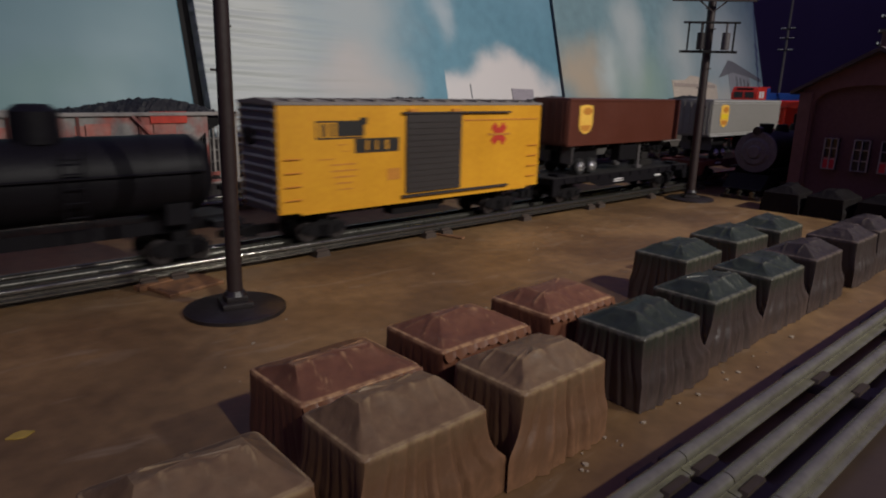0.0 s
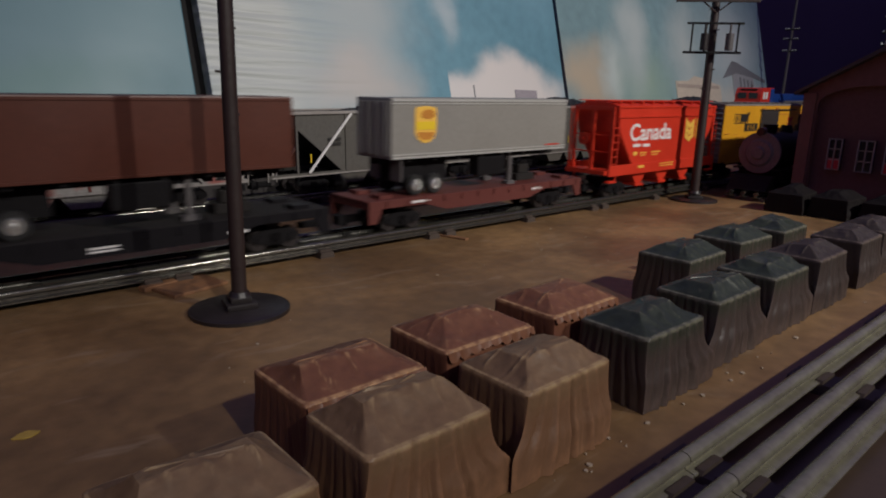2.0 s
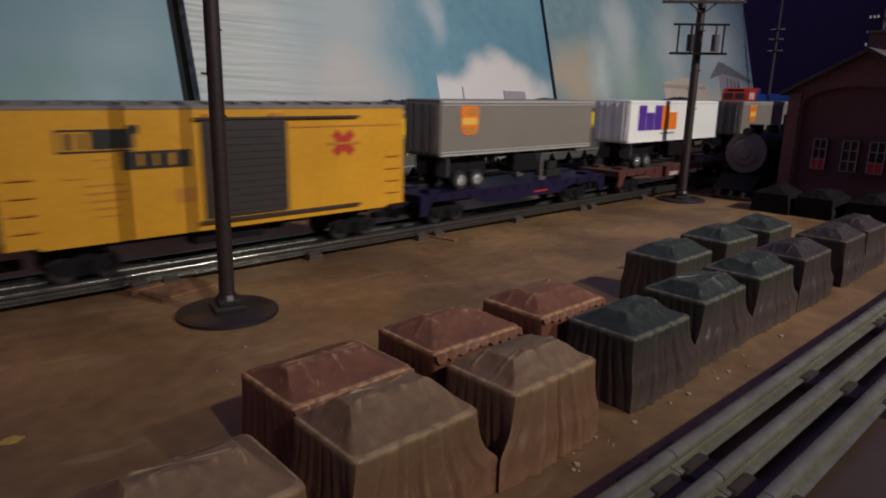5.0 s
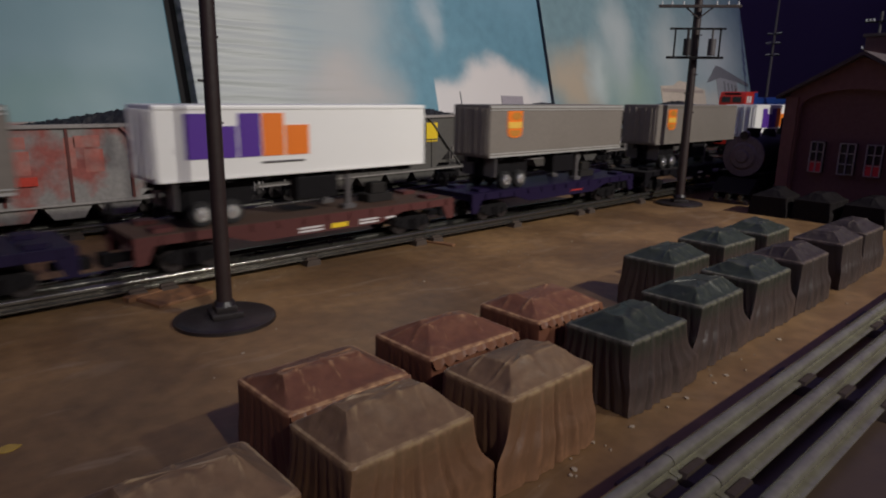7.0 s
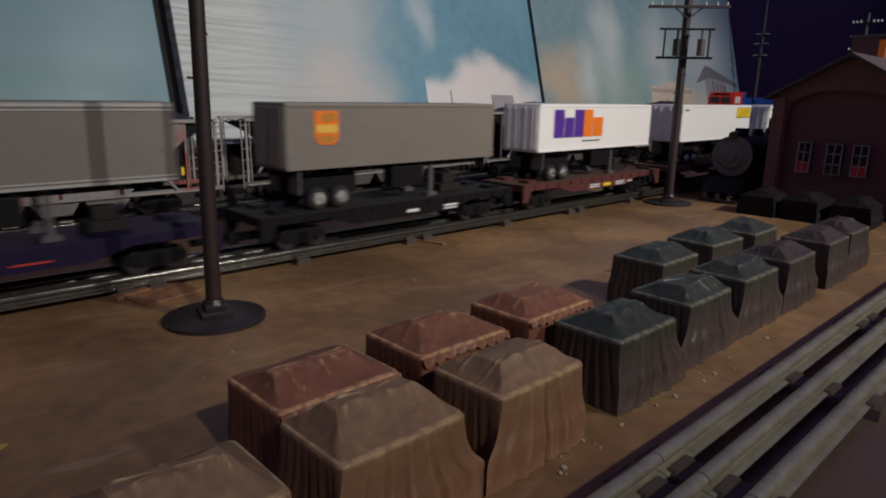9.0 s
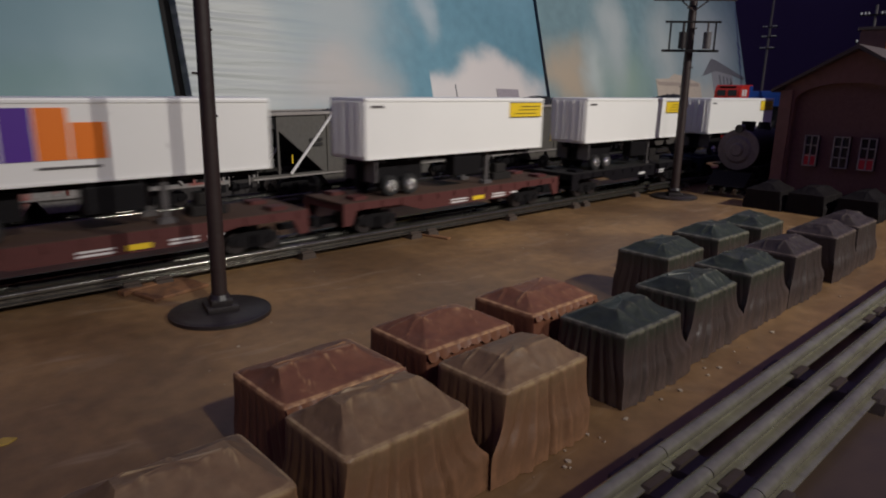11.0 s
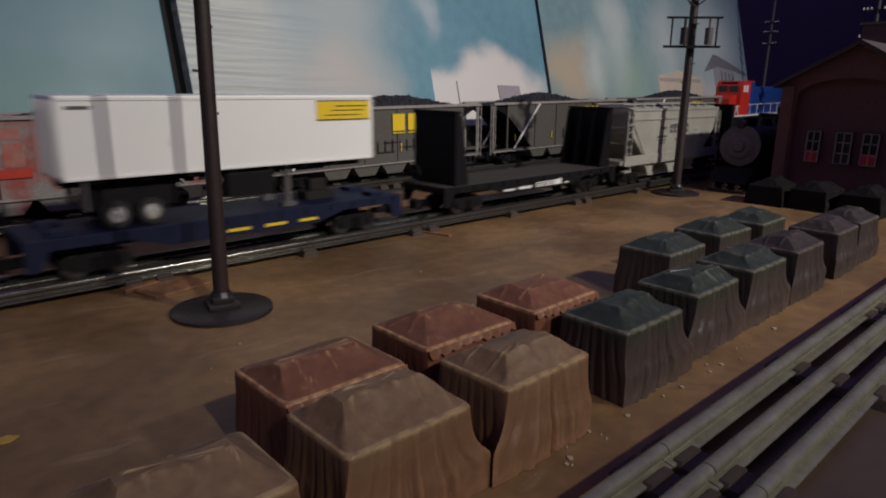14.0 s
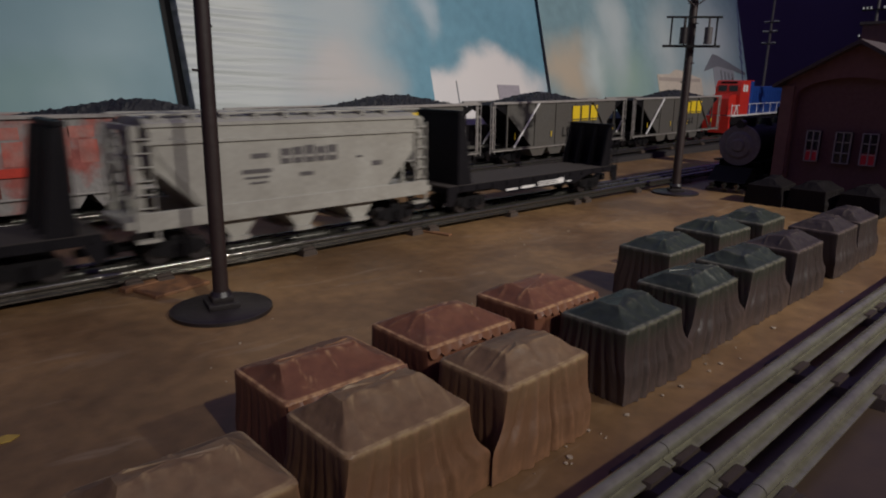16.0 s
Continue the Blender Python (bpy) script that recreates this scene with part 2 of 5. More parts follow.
def sky_material(name, base, patches, ripple=0.0):
    """Painted sky: soft elliptical patches (cx, cz, rx, rz, softness, colour) over a mottled base, in the board's own x and z."""
    m = mat(name, base, 0.45, vary=0.22, stain=6, grain=45, bump=0.05)
    n, l = m.node_tree.nodes, m.node_tree.links
    p = n["Principled BSDF"]
    colour = p.inputs["Base Color"].links[0].from_socket
    tc = [k for k in n if k.type == "TEX_COORD"][0]
    warp = n.new("ShaderNodeTexNoise")
    warp.inputs["Scale"].default_value, warp.inputs["Detail"].default_value = 9, 5
    l.new(tc.outputs["Object"], warp.inputs["Vector"])
    sub = n.new("ShaderNodeVectorMath")
    sub.operation = "MULTIPLY_ADD"
    sub.inputs[1].default_value, sub.inputs[2].default_value = (0.12, 0, 0.12), (-0.06, 0, -0.06)
    l.new(warp.outputs["Color"], sub.inputs[0])
    add = n.new("ShaderNodeVectorMath")
    l.new(tc.outputs["Object"], add.inputs[0]), l.new(sub.outputs["Vector"], add.inputs[1])
    parts_xyz = n.new("ShaderNodeSeparateXYZ")
    l.new(tc.outputs["Object"], parts_xyz.inputs["Vector"])
    for cx, cz, rx, rz, soft, c, *edge in patches:
        mp = n.new("ShaderNodeMapping")
        mp.vector_type = "TEXTURE"
        mp.inputs["Location"].default_value, mp.inputs["Scale"].default_value = (cx, 0, cz), (rx, 1, rz)
        l.new(add.outputs["Vector"], mp.inputs["Vector"])
        flat = n.new("ShaderNodeVectorMath")
        flat.operation = "MULTIPLY"
        flat.inputs[1].default_value = (1, 0, 1)
        l.new(mp.outputs["Vector"], flat.inputs[0])
        d = n.new("ShaderNodeVectorMath")
        d.operation = "LENGTH"
        l.new(flat.outputs["Vector"], d.inputs[0])
        r = n.new("ShaderNodeMapRange")
        r.interpolation_type = "SMOOTHSTEP"
        r.inputs["From Min"].default_value, r.inputs["From Max"].default_value = 1.0, max(0.0, 1 - soft)
        l.new(d.outputs["Value"], r.inputs["Value"])
        fac = r.outputs["Result"]
        if edge:
            cut = n.new("ShaderNodeMath")
            cut.operation, cut.inputs[1].default_value = "GREATER_THAN", edge[0]
            both = n.new("ShaderNodeMath")
            both.operation = "MULTIPLY"
            l.new(parts_xyz.outputs["X"], cut.inputs[0]), l.new(cut.outputs["Value"], both.inputs[0]), l.new(fac, both.inputs[1])
            fac = both.outputs["Value"]
        mix = n.new("ShaderNodeMixRGB")
        mix.inputs["Color2"].default_value = (*c, 1)
        l.new(fac, mix.inputs["Fac"]), l.new(colour, mix.inputs["Color1"])
        colour = mix.outputs["Color"]
    l.new(colour, p.inputs["Base Color"])
    if ripple:
        w = n.new("ShaderNodeTexWave")
        w.bands_direction = "Z"
        w.inputs["Scale"].default_value, w.inputs["Distortion"].default_value, w.inputs["Detail"].default_value = 17, 7, 4
        w.inputs["Detail Scale"].default_value = 1.4
        wide = n.new("ShaderNodeMapping")
        wide.inputs["Scale"].default_value = (0.1, 1, 1)
        l.new(tc.outputs["Object"], wide.inputs["Vector"]), l.new(wide.outputs["Vector"], w.inputs["Vector"])
        b = n.new("ShaderNodeBump")
        b.inputs["Strength"].default_value, b.inputs["Distance"].default_value = ripple, 0.004
        fade = n.new("ShaderNodeMapRange")
        fade.inputs["From Min"].default_value, fade.inputs["From Max"].default_value = 0.58, 0.36
        much = n.new("ShaderNodeMath")
        much.operation = "MULTIPLY"
        l.new(parts_xyz.outputs["X"], fade.inputs["Value"]), l.new(fade.outputs["Result"], much.inputs[0]), l.new(w.outputs["Fac"], much.inputs[1])
        l.new(much.outputs["Value"], b.inputs["Height"]), l.new(b.outputs["Normal"], p.inputs["Normal"])
    return m


# ---- mesh helpers
def part(name, bm, material, parent=None, label="", m=None, smooth=False):
    data = bpy.data.meshes.new(name)
    bmesh.ops.recalc_face_normals(bm, faces=bm.faces)
    bm.to_mesh(data)
    bm.free()
    data.materials.append(material)
    if smooth:
        for f in data.polygons:
            f.use_smooth = True
        data.set_sharp_from_angle(angle=radians(35))
    ob = new(name, data)
    if parent:
        ob.parent = parent
    if m is not None:
        ob.matrix_basis = m
    if label:
        ob["label"] = label
    return ob


def again(ob, m, parent=None):
    """The same mesh once more, as an object of its own."""
    o = ob.copy()
    scene.collection.objects.link(o)
    o.parent = parent if parent else ob.parent
    o.matrix_basis = m
    return o


def box(bm, x0, x1, y0, y1, z0, z1, bevel=0.0):
    r = bmesh.ops.create_cube(bm, size=1)
    for v in r["verts"]:
        v.co = Vector((x0 + (v.co.x + 0.5) * (x1 - x0), y0 + (v.co.y + 0.5) * (y1 - y0), z0 + (v.co.z + 0.5) * (z1 - z0)))
    if bevel:
        edges = {e for v in r["verts"] for e in v.link_edges}
        bmesh.ops.bevel(bm, geom=list(edges), offset=bevel, segments=2, affect="EDGES", profile=0.6)
    return bm


def boxes(*dims, bevel=0.0):
    bm = bmesh.new()
    for d in dims:
        box(bm, *d, bevel=bevel)
    return bm


def prism(bm, outline, y0, y1):
    """Sweep an outline in x and z from y0 to y1."""
    a = [bm.verts.new((x, y0, z)) for x, z in outline]
    b = [bm.verts.new((x, y1, z)) for x, z in outline]
    bm.faces.new(a), bm.faces.new(b[::-1])
    for i in range(len(a)):
        j = (i + 1) % len(a)
        bm.faces.new((a[i], b[i], b[j], a[j]))
    return bm


def prism_x(bm, outline, x0, x1):
    """Sweep an outline in y and z from x0 to x1."""
    a = [bm.verts.new((x0, y, z)) for y, z in outline]
    b = [bm.verts.new((x1, y, z)) for y, z in outline]
    bm.faces.new(a), bm.faces.new(b[::-1])
    for i in range(len(a)):
        j = (i + 1) % len(a)
        bm.faces.new((a[i], b[i], b[j], a[j]))
    return bm


def rod(bm, p, q, r, seg=8, r2=None):
    p, q = Vector(p), Vector(q)
    turn = (q - p).to_track_quat("Z", "Y").to_matrix().to_4x4()
    bmesh.ops.create_cone(bm, cap_ends=True, segments=seg, radius1=r, radius2=r if r2 is None else r2, depth=(q - p).length,
                          matrix=Matrix.Translation((p + q) / 2) @ turn)
    return bm


def rods(*items, seg=6):
    bm = bmesh.new()
    for p, q, r in items:
        rod(bm, p, q, r, seg)
    return bm


def empty(name, label, category, group="", m=None):
    ob = new(name)
    tagged(ob, label, category, group)
    if m is not None:
        ob.matrix_basis = m
    return ob


def words(text, size, depth=0.0002):
    c = bpy.data.curves.new("words", "FONT")
    c.body, c.size, c.extrude, c.align_x, c.offset = text, size, depth, "LEFT", 0.0005
    o = bpy.data.objects.new("words", c)
    scene.collection.objects.link(o)
    data = bpy.data.meshes.new_from_object(o.evaluated_get(bpy.context.evaluated_depsgraph_get()))
    bpy.data.objects.remove(o)
    return data


def place_words(name, text, size, material, parent, x, y, z, label, stretch=1.0):
    data = words(text, size)
    data.materials.append(material)
    data.transform(Matrix.Diagonal((stretch, 1, 1, 1)))
    ob = new(name, data)
    ob.parent, ob.matrix_basis = parent, pose(x, y, z, 90, 0, 0)
    ob["label"] = label
    return ob


def bars(parent, name, material, y, rects, label=""):
    """Thin painted bars on a side that faces -y; rects of x0, x1, z0, z1."""
    ob = None
    for a, b, c, d in rects:
        ob = part(name, boxes((a, b, y - 0.0003, y + 0.0002, c, d)), material, parent, label)
    return ob

# ---- the setting: table, room, sky boards
RT, MAIN_Y, BACK_Y, FORE_Y = 0.0125, 0.4755, 0.6975, 0.0818


def slab(name, dims, material, label, category, bevel=0.0):
    return tagged(part(name, boxes(dims, bevel=bevel), material), label, category, "", "structure")


slab("table_top", (-5.4, 6.4, -0.25, 1.15, -0.03, 0.0), TABLE, "brown painted layout table, scuffed and stained", "table")
slab("floor", (-6.5, 8.2, -3.0, 2.2, -1.05, -0.95), ROOM, "dark floor of the unlit room", "floor")
slab("wall_north", (-6.5, 8.2, 2.0, 2.1, -0.95, 1.6), ROOM, "dark unlit wall behind the layout", "wall")
slab("wall_south", (-6.5, 8.2, -2.9, -2.8, -0.95, 1.6), ROOM, "dark unlit wall of the aisle", "wall")
slab("wall_east", (8.0, 8.1, -2.8, 2.0, -0.95, 1.6), ROOM, "dark unlit end wall", "wall")
slab("wall_west", (-6.4, -6.3, -2.8, 2.0, -0.95, 1.6), ROOM, "dark unlit end wall", "wall")

LEAN = pose(0, 0.77, 0, -14.57)
CREAM, TEAL, SKY, TAN = (0.625, 0.613, 0.587), (0.072, 0.176, 0.217), (0.14, 0.297, 0.372), (0.42, 0.33, 0.23)


def sky_board(x0, x1, material, label):
    ob = part("sky_board", boxes((x0, x1, 0.0, 0.02, 0.0, 0.62), bevel=0.0015), material, None, "", LEAN)
    return tagged(ob, label, "backdrop", "leaning sky boards", "structure")


left_board = sky_board(-0.95, 0.305, sky_material("teal_sky", TEAL, [
    (0.2, 0.2, 0.25, 0.2, 1.0, (0.0926, 0.203, 0.241)), (-0.05, 0.25, 0.16, 0.3, 1.0, (0.0535, 0.142, 0.181)),
    (0.1, 0.13, 0.2, 0.05, 1.0, (0.071, 0.187, 0.193))]), "teal painted sky board leaning behind the track")
mid_board = sky_board(0.325, 1.02, sky_material("cloudy_sky", SKY, [
    (0.38, 0.22, 0.2, 0.4, 0.8, (0.45, 0.475, 0.455)), (0.56, 0.25, 0.15, 0.25, 1.0, (0.38, 0.425, 0.43)),
    (0.55, 0.15, 0.16, 0.07, 1.0, (0.465, 0.442, 0.419)), (0.73, 0.27, 0.05, 0.06, 1.0, (0.384, 0.465, 0.499)),
    (0.95, 0.36, 0.2, 0.12, 1.0, (0.175, 0.337, 0.419)),
    (0.86, 0.12, 0.19, 0.1, 0.45, (0.698, 0.651, 0.617), 0.722), (0.745, 0.1, 0.11, 0.085, 0.6, (0.674, 0.64, 0.617), 0.722)], 0.42), "pale cloudy sky board with rippled glossy paint")
right_board = sky_board(1.03, 1.945, sky_material("hazy_sky", (0.198, 0.314, 0.337), [
    (1.1, 0.17, 0.16, 0.12, 0.9, (0.465, 0.384, 0.279)), (1.2, 0.19, 0.07, 0.1, 1.0, (0.488, 0.546, 0.523)),
    (1.32, 0.16, 0.16, 0.14, 1.0, (0.279, 0.384, 0.314)), (1.28, 0.28, 0.09, 0.2, 1.0, (0.442, 0.499, 0.488)),
    (1.5, 0.24, 0.12, 0.2, 1.0, (0.419, 0.476, 0.465)), (1.75, 0.26, 0.25, 0.2, 1.0, (0.465, 0.512, 0.512)),
    (1.75, 0.14, 0.3, 0.06, 1.0, (0.488, 0.488, 0.442))]), "hazy green and tan painted sky board")

def flat_outline(name, outline, material, parent, label, proud=0.001):
    return part(name, prism(bmesh.new(), outline, -proud, -0.0002), material, parent, label)


flat_outline("painted_tower", [(0.877, 0.1), (0.877, 0.143), (0.935, 0.142), (0.935, 0.1)], mat("mauve_print", (0.338, 0.3, 0.325), 0.7), mid_board, "mauve block building", 0.0014)
flat_outline("painted_mast", [(0.7755, 0.1), (0.7755, 0.149), (0.777, 0.149), (0.777, 0.1)], mat("grey_print", (0.25, 0.25, 0.263), 0.7), mid_board, "thin grey mast", 0.0014)
flat_outline("painted_cliff", [(1.44, 0.1), (1.44, 0.172), (1.5, 0.174), (1.53, 0.186), (1.57, 0.183), (1.62, 0.172), (1.66, 0.165), (1.66, 0.1)],
             mat("tan_print", (0.525, 0.45, 0.362), 0.7, stain=40), right_board, "tan cliff painting")
flat_outline("painted_cliff_band", [(1.445, 0.157), (1.445, 0.166), (1.65, 0.164), (1.65, 0.156)], mat("umber_print", (0.375, 0.312, 0.263), 0.7), right_board, "darker band of the cliff", 0.0014)
DEPOT_PRINT = mat("slate_print", (0.163, 0.163, 0.175), 0.7)
flat_outline("painted_depot_roof", [(1.68, 0.185), (1.742, 0.232), (1.77, 0.229), (1.936, 0.186), (1.93, 0.178), (1.86, 0.19), (1.76, 0.2), (1.7, 0.188)], DEPOT_PRINT, right_board, "grey depot roof painting")
flat_outline("painted_depot_wall", [(1.735, 0.1), (1.735, 0.2), (1.775, 0.205), (1.86, 0.192), (1.86, 0.1)], mat("pale_slate_print", (0.3, 0.3, 0.312), 0.7), right_board, "grey depot wall painting", 0.0008)
for k in range(4):
    x = 1.775 + 0.022 * k
    flat_outline("painted_window", [(x, 0.15), (x, 0.19 - 0.003 * k), (x + 0.009, 0.189 - 0.003 * k), (x + 0.009, 0.15)], DEPOT_PRINT, right_board, "", 0.0013)
# added strip that keeps the gaps under the parked cars dark
slab("dark_gap_strip", (-2.0, 2.6, 0.742, 0.75, 0.0, 0.075), ROADBED, "added dark strip that stands in for the dark below the sky boards", "board")
# black strip added behind the wide gap between two boards, to darken it
tagged(part("batten", boxes((0.27, 0.36, 0.022, 0.04, 0.0, 0.62)), BLACK, None, "", LEAN), "black strip added to darken the gap between boards", "batten", "", "structure")


# ---- track
def rail_profile(y, w=0.003):
    """Tubular rail: round head, narrow web, folded foot."""
    pts = [(y - 0.005, 0.0046), (y - 0.005, 0.0054), (y - 0.0012, 0.006), (y - 0.001, 0.0076)]
    pts += [(y - w * math.cos(radians(a)), 0.01 + 0.0025 * math.sin(radians(a))) for a in (-35, -18, 0, 15, 30, 45, 60, 75, 90)]
    return pts + [(2 * y - a, z) for a, z in pts[-2::-1]]


def make_track(outer, centre, half=0.0068):
    t = empty("track_section", "tinned three-rail tubular track section with dark ties", "track", "three-rail track")
    for y, m in ((-0.0172, outer), (0.0, centre), (0.0172, outer)):
        part("rail", prism_x(bmesh.new(), rail_profile(y), 0.0003, 0.2537), m, t, "", None, True)
    tie = None
    for x in (0.0105, 0.127, 0.2435):
        if tie is None:
            outline = [(-0.0265, 0.0), (-0.0265, 0.0048)]
            for y in (-0.0172, 0, 0.0172):
                for y0, y1 in ((y - 0.0066, y - 0.0034), (y + 0.0034, y + 0.0066)):
                    outline += [(y0, 0.0048), (y0, 0.0064), (y1, 0.0064), (y1, 0.0048)]
            outline += [(0.0265, 0.0048), (0.0265, 0.0)]
            bm = prism_x(bmesh.new(), outline, -half, half)
            for v in bm.verts:
                v.co.x *= 1.0 if v.co.z < 0.001 else 0.82 if v.co.z < 0.005 else 0.7
            tie = part("tie", bm, TIE, t, "", pose(x, 0, 0))
        else:
            again(tie, pose(x, 0, 0))
    return t


GRADE = 0.66


def grade(x):
    """The back track climbs gently from x = 0.27."""
    return max(0.0, (x - 0.272) * math.tan(radians(GRADE)))


tagged(part("track_riser", prism(bmesh.new(), [(0.28, -0.001), (2.8, -0.001), (2.8, grade(2.8) - 0.0006), (0.28, grade(0.28) - 0.0006)], BACK_Y - 0.036, BACK_Y + 0.036), ROADBED),
       "grey sloping riser under the back track", "track bed", "", "structure")
section = make_track(RAIL, CENTRE_RAIL)
olive_section = make_track(OLIVE_RAIL, OLIVE_RAIL, 0.0098)
olive_section.matrix_basis = pose(0.2025, FORE_Y, 0)
section.matrix_basis = pose(0.142, MAIN_Y, 0)
for k in range(-22, 24):
    if k:
        copy_thing(section, pose(0.142 + 0.254 * k, MAIN_Y, 0))
for k in range(-8, 10):
    copy_thing(section, pose(0.02 + 0.254 * k, BACK_Y, grade(0.02 + 0.254 * k), 0, -GRADE if k > 0 else 0, 0))
for k in range(-4, 8):
    if k:
        copy_thing(olive_section, pose(0.2025 + 0.254 * k, FORE_Y, 0))
for k in range(3):
    copy_thing(section, pose(0.87 + 0.254 * k, 0.378, 0))
tagged(part("wood_shim", boxes((-0.021, 0.021, -0.0155, 0.0155, 0.0, 0.0024), (-0.026, 0.004, 0.011, 0.0185, 0.0, 0.0034), bevel=0.0006), WOOD, None, "", pose(0.151, 0.4385, 0, 0, 0, 14)), "thin orange-brown wood shim under the track", "shim")
tagged(part("wood_splinter", boxes((-0.003, 0.003, -0.02, 0.02, 0.0, 0.0016), bevel=0.0004), WOOD, None, "", pose(0.402, 0.447, 0, 0, 0, 15)), "thin wood splinter beside the track", "splinter")


# ---- chips of old paint on the table
def flecks(name, label, material, spots):
    bm = bmesh.new()
    rnd = random.Random(7)
    for x, y, r in spots:
        k = rnd.randint(5, 7)
        ring = [(x + r * rnd.uniform(0.5, 1.1) * math.cos(i / k * 6.283), y + r * rnd.uniform(0.4, 0.9) * math.sin(i / k * 6.283)) for i in range(k)]
        a = [bm.verts.new((*q, 0.0001)) for q in ring]
        b = [bm.verts.new((*q, 0.0006)) for q in ring]
        bm.faces.new(b)
        for i in range(k):
            bm.faces.new((a[i], a[(i + 1) % k], b[(i + 1) % k], b[i]))
    return tagged(part(name, bm, material), label, "paint chips", "", "stuff")


rnd_chips = random.Random(21)
flecks("paint_flecks", "pale chips of old paint in front of the loads", mat("pale_chip", (0.4, 0.32, 0.23), 0.7),
       [(rnd_chips.uniform(0.12, 0.5), rnd_chips.gauss(0.1255, 0.0035), abs(rnd_chips.gauss(0.0002, 0.0004)) + 0.0002) for _ in range(14)]
       + [(0.2314, 0.1301, 0.0019), (0.2753, 0.1278, 0.0016), (0.3154, 0.1271, 0.0017), (0.39, 0.129, 0.002), (0.2078, 0.1335, 0.0013), (0.186, 0.127, 0.0017), (0.1815, 0.1255, 0.0012)]
       + [(rnd_chips.uniform(0.1, 0.7), rnd_chips.uniform(0.26, 0.42), abs(rnd_chips.gauss(0.0003, 0.0003)) + 0.0002) for _ in range(40)])
flecks("yellow_flecks", "small yellow paint chips on the table", mat("yellow_chip", (0.45, 0.3, 0.06), 0.7), [(0.0285, 0.2835, 0.0048), (0.204, 0.0885, 0.0035)])


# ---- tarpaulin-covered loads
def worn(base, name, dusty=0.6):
    """A tarpaulin with rubbed folds and rim, edge highlights painted in, and a dusty skirt."""
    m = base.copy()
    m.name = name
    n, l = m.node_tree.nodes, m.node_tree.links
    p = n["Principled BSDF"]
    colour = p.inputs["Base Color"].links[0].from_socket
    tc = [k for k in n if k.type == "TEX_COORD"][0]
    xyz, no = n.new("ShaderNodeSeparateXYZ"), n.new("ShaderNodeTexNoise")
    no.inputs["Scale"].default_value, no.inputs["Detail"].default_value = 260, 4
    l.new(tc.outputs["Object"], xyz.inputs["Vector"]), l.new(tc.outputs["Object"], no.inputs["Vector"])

    rub_highlight = tuple(1.55 * c for c in DUST[name]) if dusty > 0.8 else WEAR_HIGHLIGHT_RGB[name]

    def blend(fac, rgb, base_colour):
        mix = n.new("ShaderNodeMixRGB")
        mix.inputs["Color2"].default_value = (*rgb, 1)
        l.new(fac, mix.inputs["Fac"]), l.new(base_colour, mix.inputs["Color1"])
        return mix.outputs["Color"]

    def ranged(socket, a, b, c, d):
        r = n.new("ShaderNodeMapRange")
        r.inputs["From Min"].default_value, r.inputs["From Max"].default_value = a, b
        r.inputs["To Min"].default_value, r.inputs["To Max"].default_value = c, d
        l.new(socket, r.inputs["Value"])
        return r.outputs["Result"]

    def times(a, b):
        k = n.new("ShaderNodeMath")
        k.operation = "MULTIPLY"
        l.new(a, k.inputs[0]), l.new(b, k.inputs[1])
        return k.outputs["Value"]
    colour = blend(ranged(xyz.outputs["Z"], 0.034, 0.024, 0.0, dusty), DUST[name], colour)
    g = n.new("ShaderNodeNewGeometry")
    # ridges go paler: rubbed cloth plus edge highlights put into the colour
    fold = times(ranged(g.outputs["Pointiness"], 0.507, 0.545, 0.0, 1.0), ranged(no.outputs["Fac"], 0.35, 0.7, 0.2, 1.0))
    colour = blend(fold, rub_highlight, colour)
    # pale line along the rim, part wear and part painted highlight
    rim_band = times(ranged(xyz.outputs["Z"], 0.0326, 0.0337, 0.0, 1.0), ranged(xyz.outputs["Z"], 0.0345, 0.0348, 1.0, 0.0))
    colour = blend(times(rim_band, ranged(no.outputs["Fac"], 0.4, 0.6, 0.3, 1.0)), WEAR_HIGHLIGHT_RGB[name], colour)
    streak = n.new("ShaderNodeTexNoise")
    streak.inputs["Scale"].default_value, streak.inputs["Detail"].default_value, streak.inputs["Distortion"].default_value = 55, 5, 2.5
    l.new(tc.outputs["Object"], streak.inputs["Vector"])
    colour = blend(ranged(streak.outputs["Fac"], 0.58, 0.72, 0.0, 0.4), rub_highlight, colour)
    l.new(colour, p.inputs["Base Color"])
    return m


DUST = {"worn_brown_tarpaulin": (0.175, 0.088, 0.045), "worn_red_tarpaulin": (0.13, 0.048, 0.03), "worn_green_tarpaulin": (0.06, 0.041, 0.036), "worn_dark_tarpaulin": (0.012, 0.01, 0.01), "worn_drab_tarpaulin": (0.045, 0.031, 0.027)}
WEAR_HIGHLIGHT_RGB = {"worn_brown_tarpaulin": (0.38, 0.26, 0.13), "worn_red_tarpaulin": (0.52, 0.3, 0.14), "worn_green_tarpaulin": (0.15, 0.145, 0.1), "worn_dark_tarpaulin": (0.016, 0.014, 0.016), "worn_drab_tarpaulin": (0.12, 0.09, 0.068)}
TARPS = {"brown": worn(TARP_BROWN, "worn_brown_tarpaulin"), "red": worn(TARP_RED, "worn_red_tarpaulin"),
         "green": worn(TARP_GREEN, "worn_green_tarpaulin"), "dark": worn(TARP_SHADED, "worn_dark_tarpaulin"), "drab": worn(TARP_DRAB, "worn_drab_tarpaulin")}
SKIRTS = {c: worn(b, f"worn_{c}_tarpaulin", 0.9) for c, b in (("brown", TARP_BROWN), ("red", TARP_RED), ("green", TARP_GREEN), ("dark", TARP_SHADED), ("drab", TARP_DRAB))}
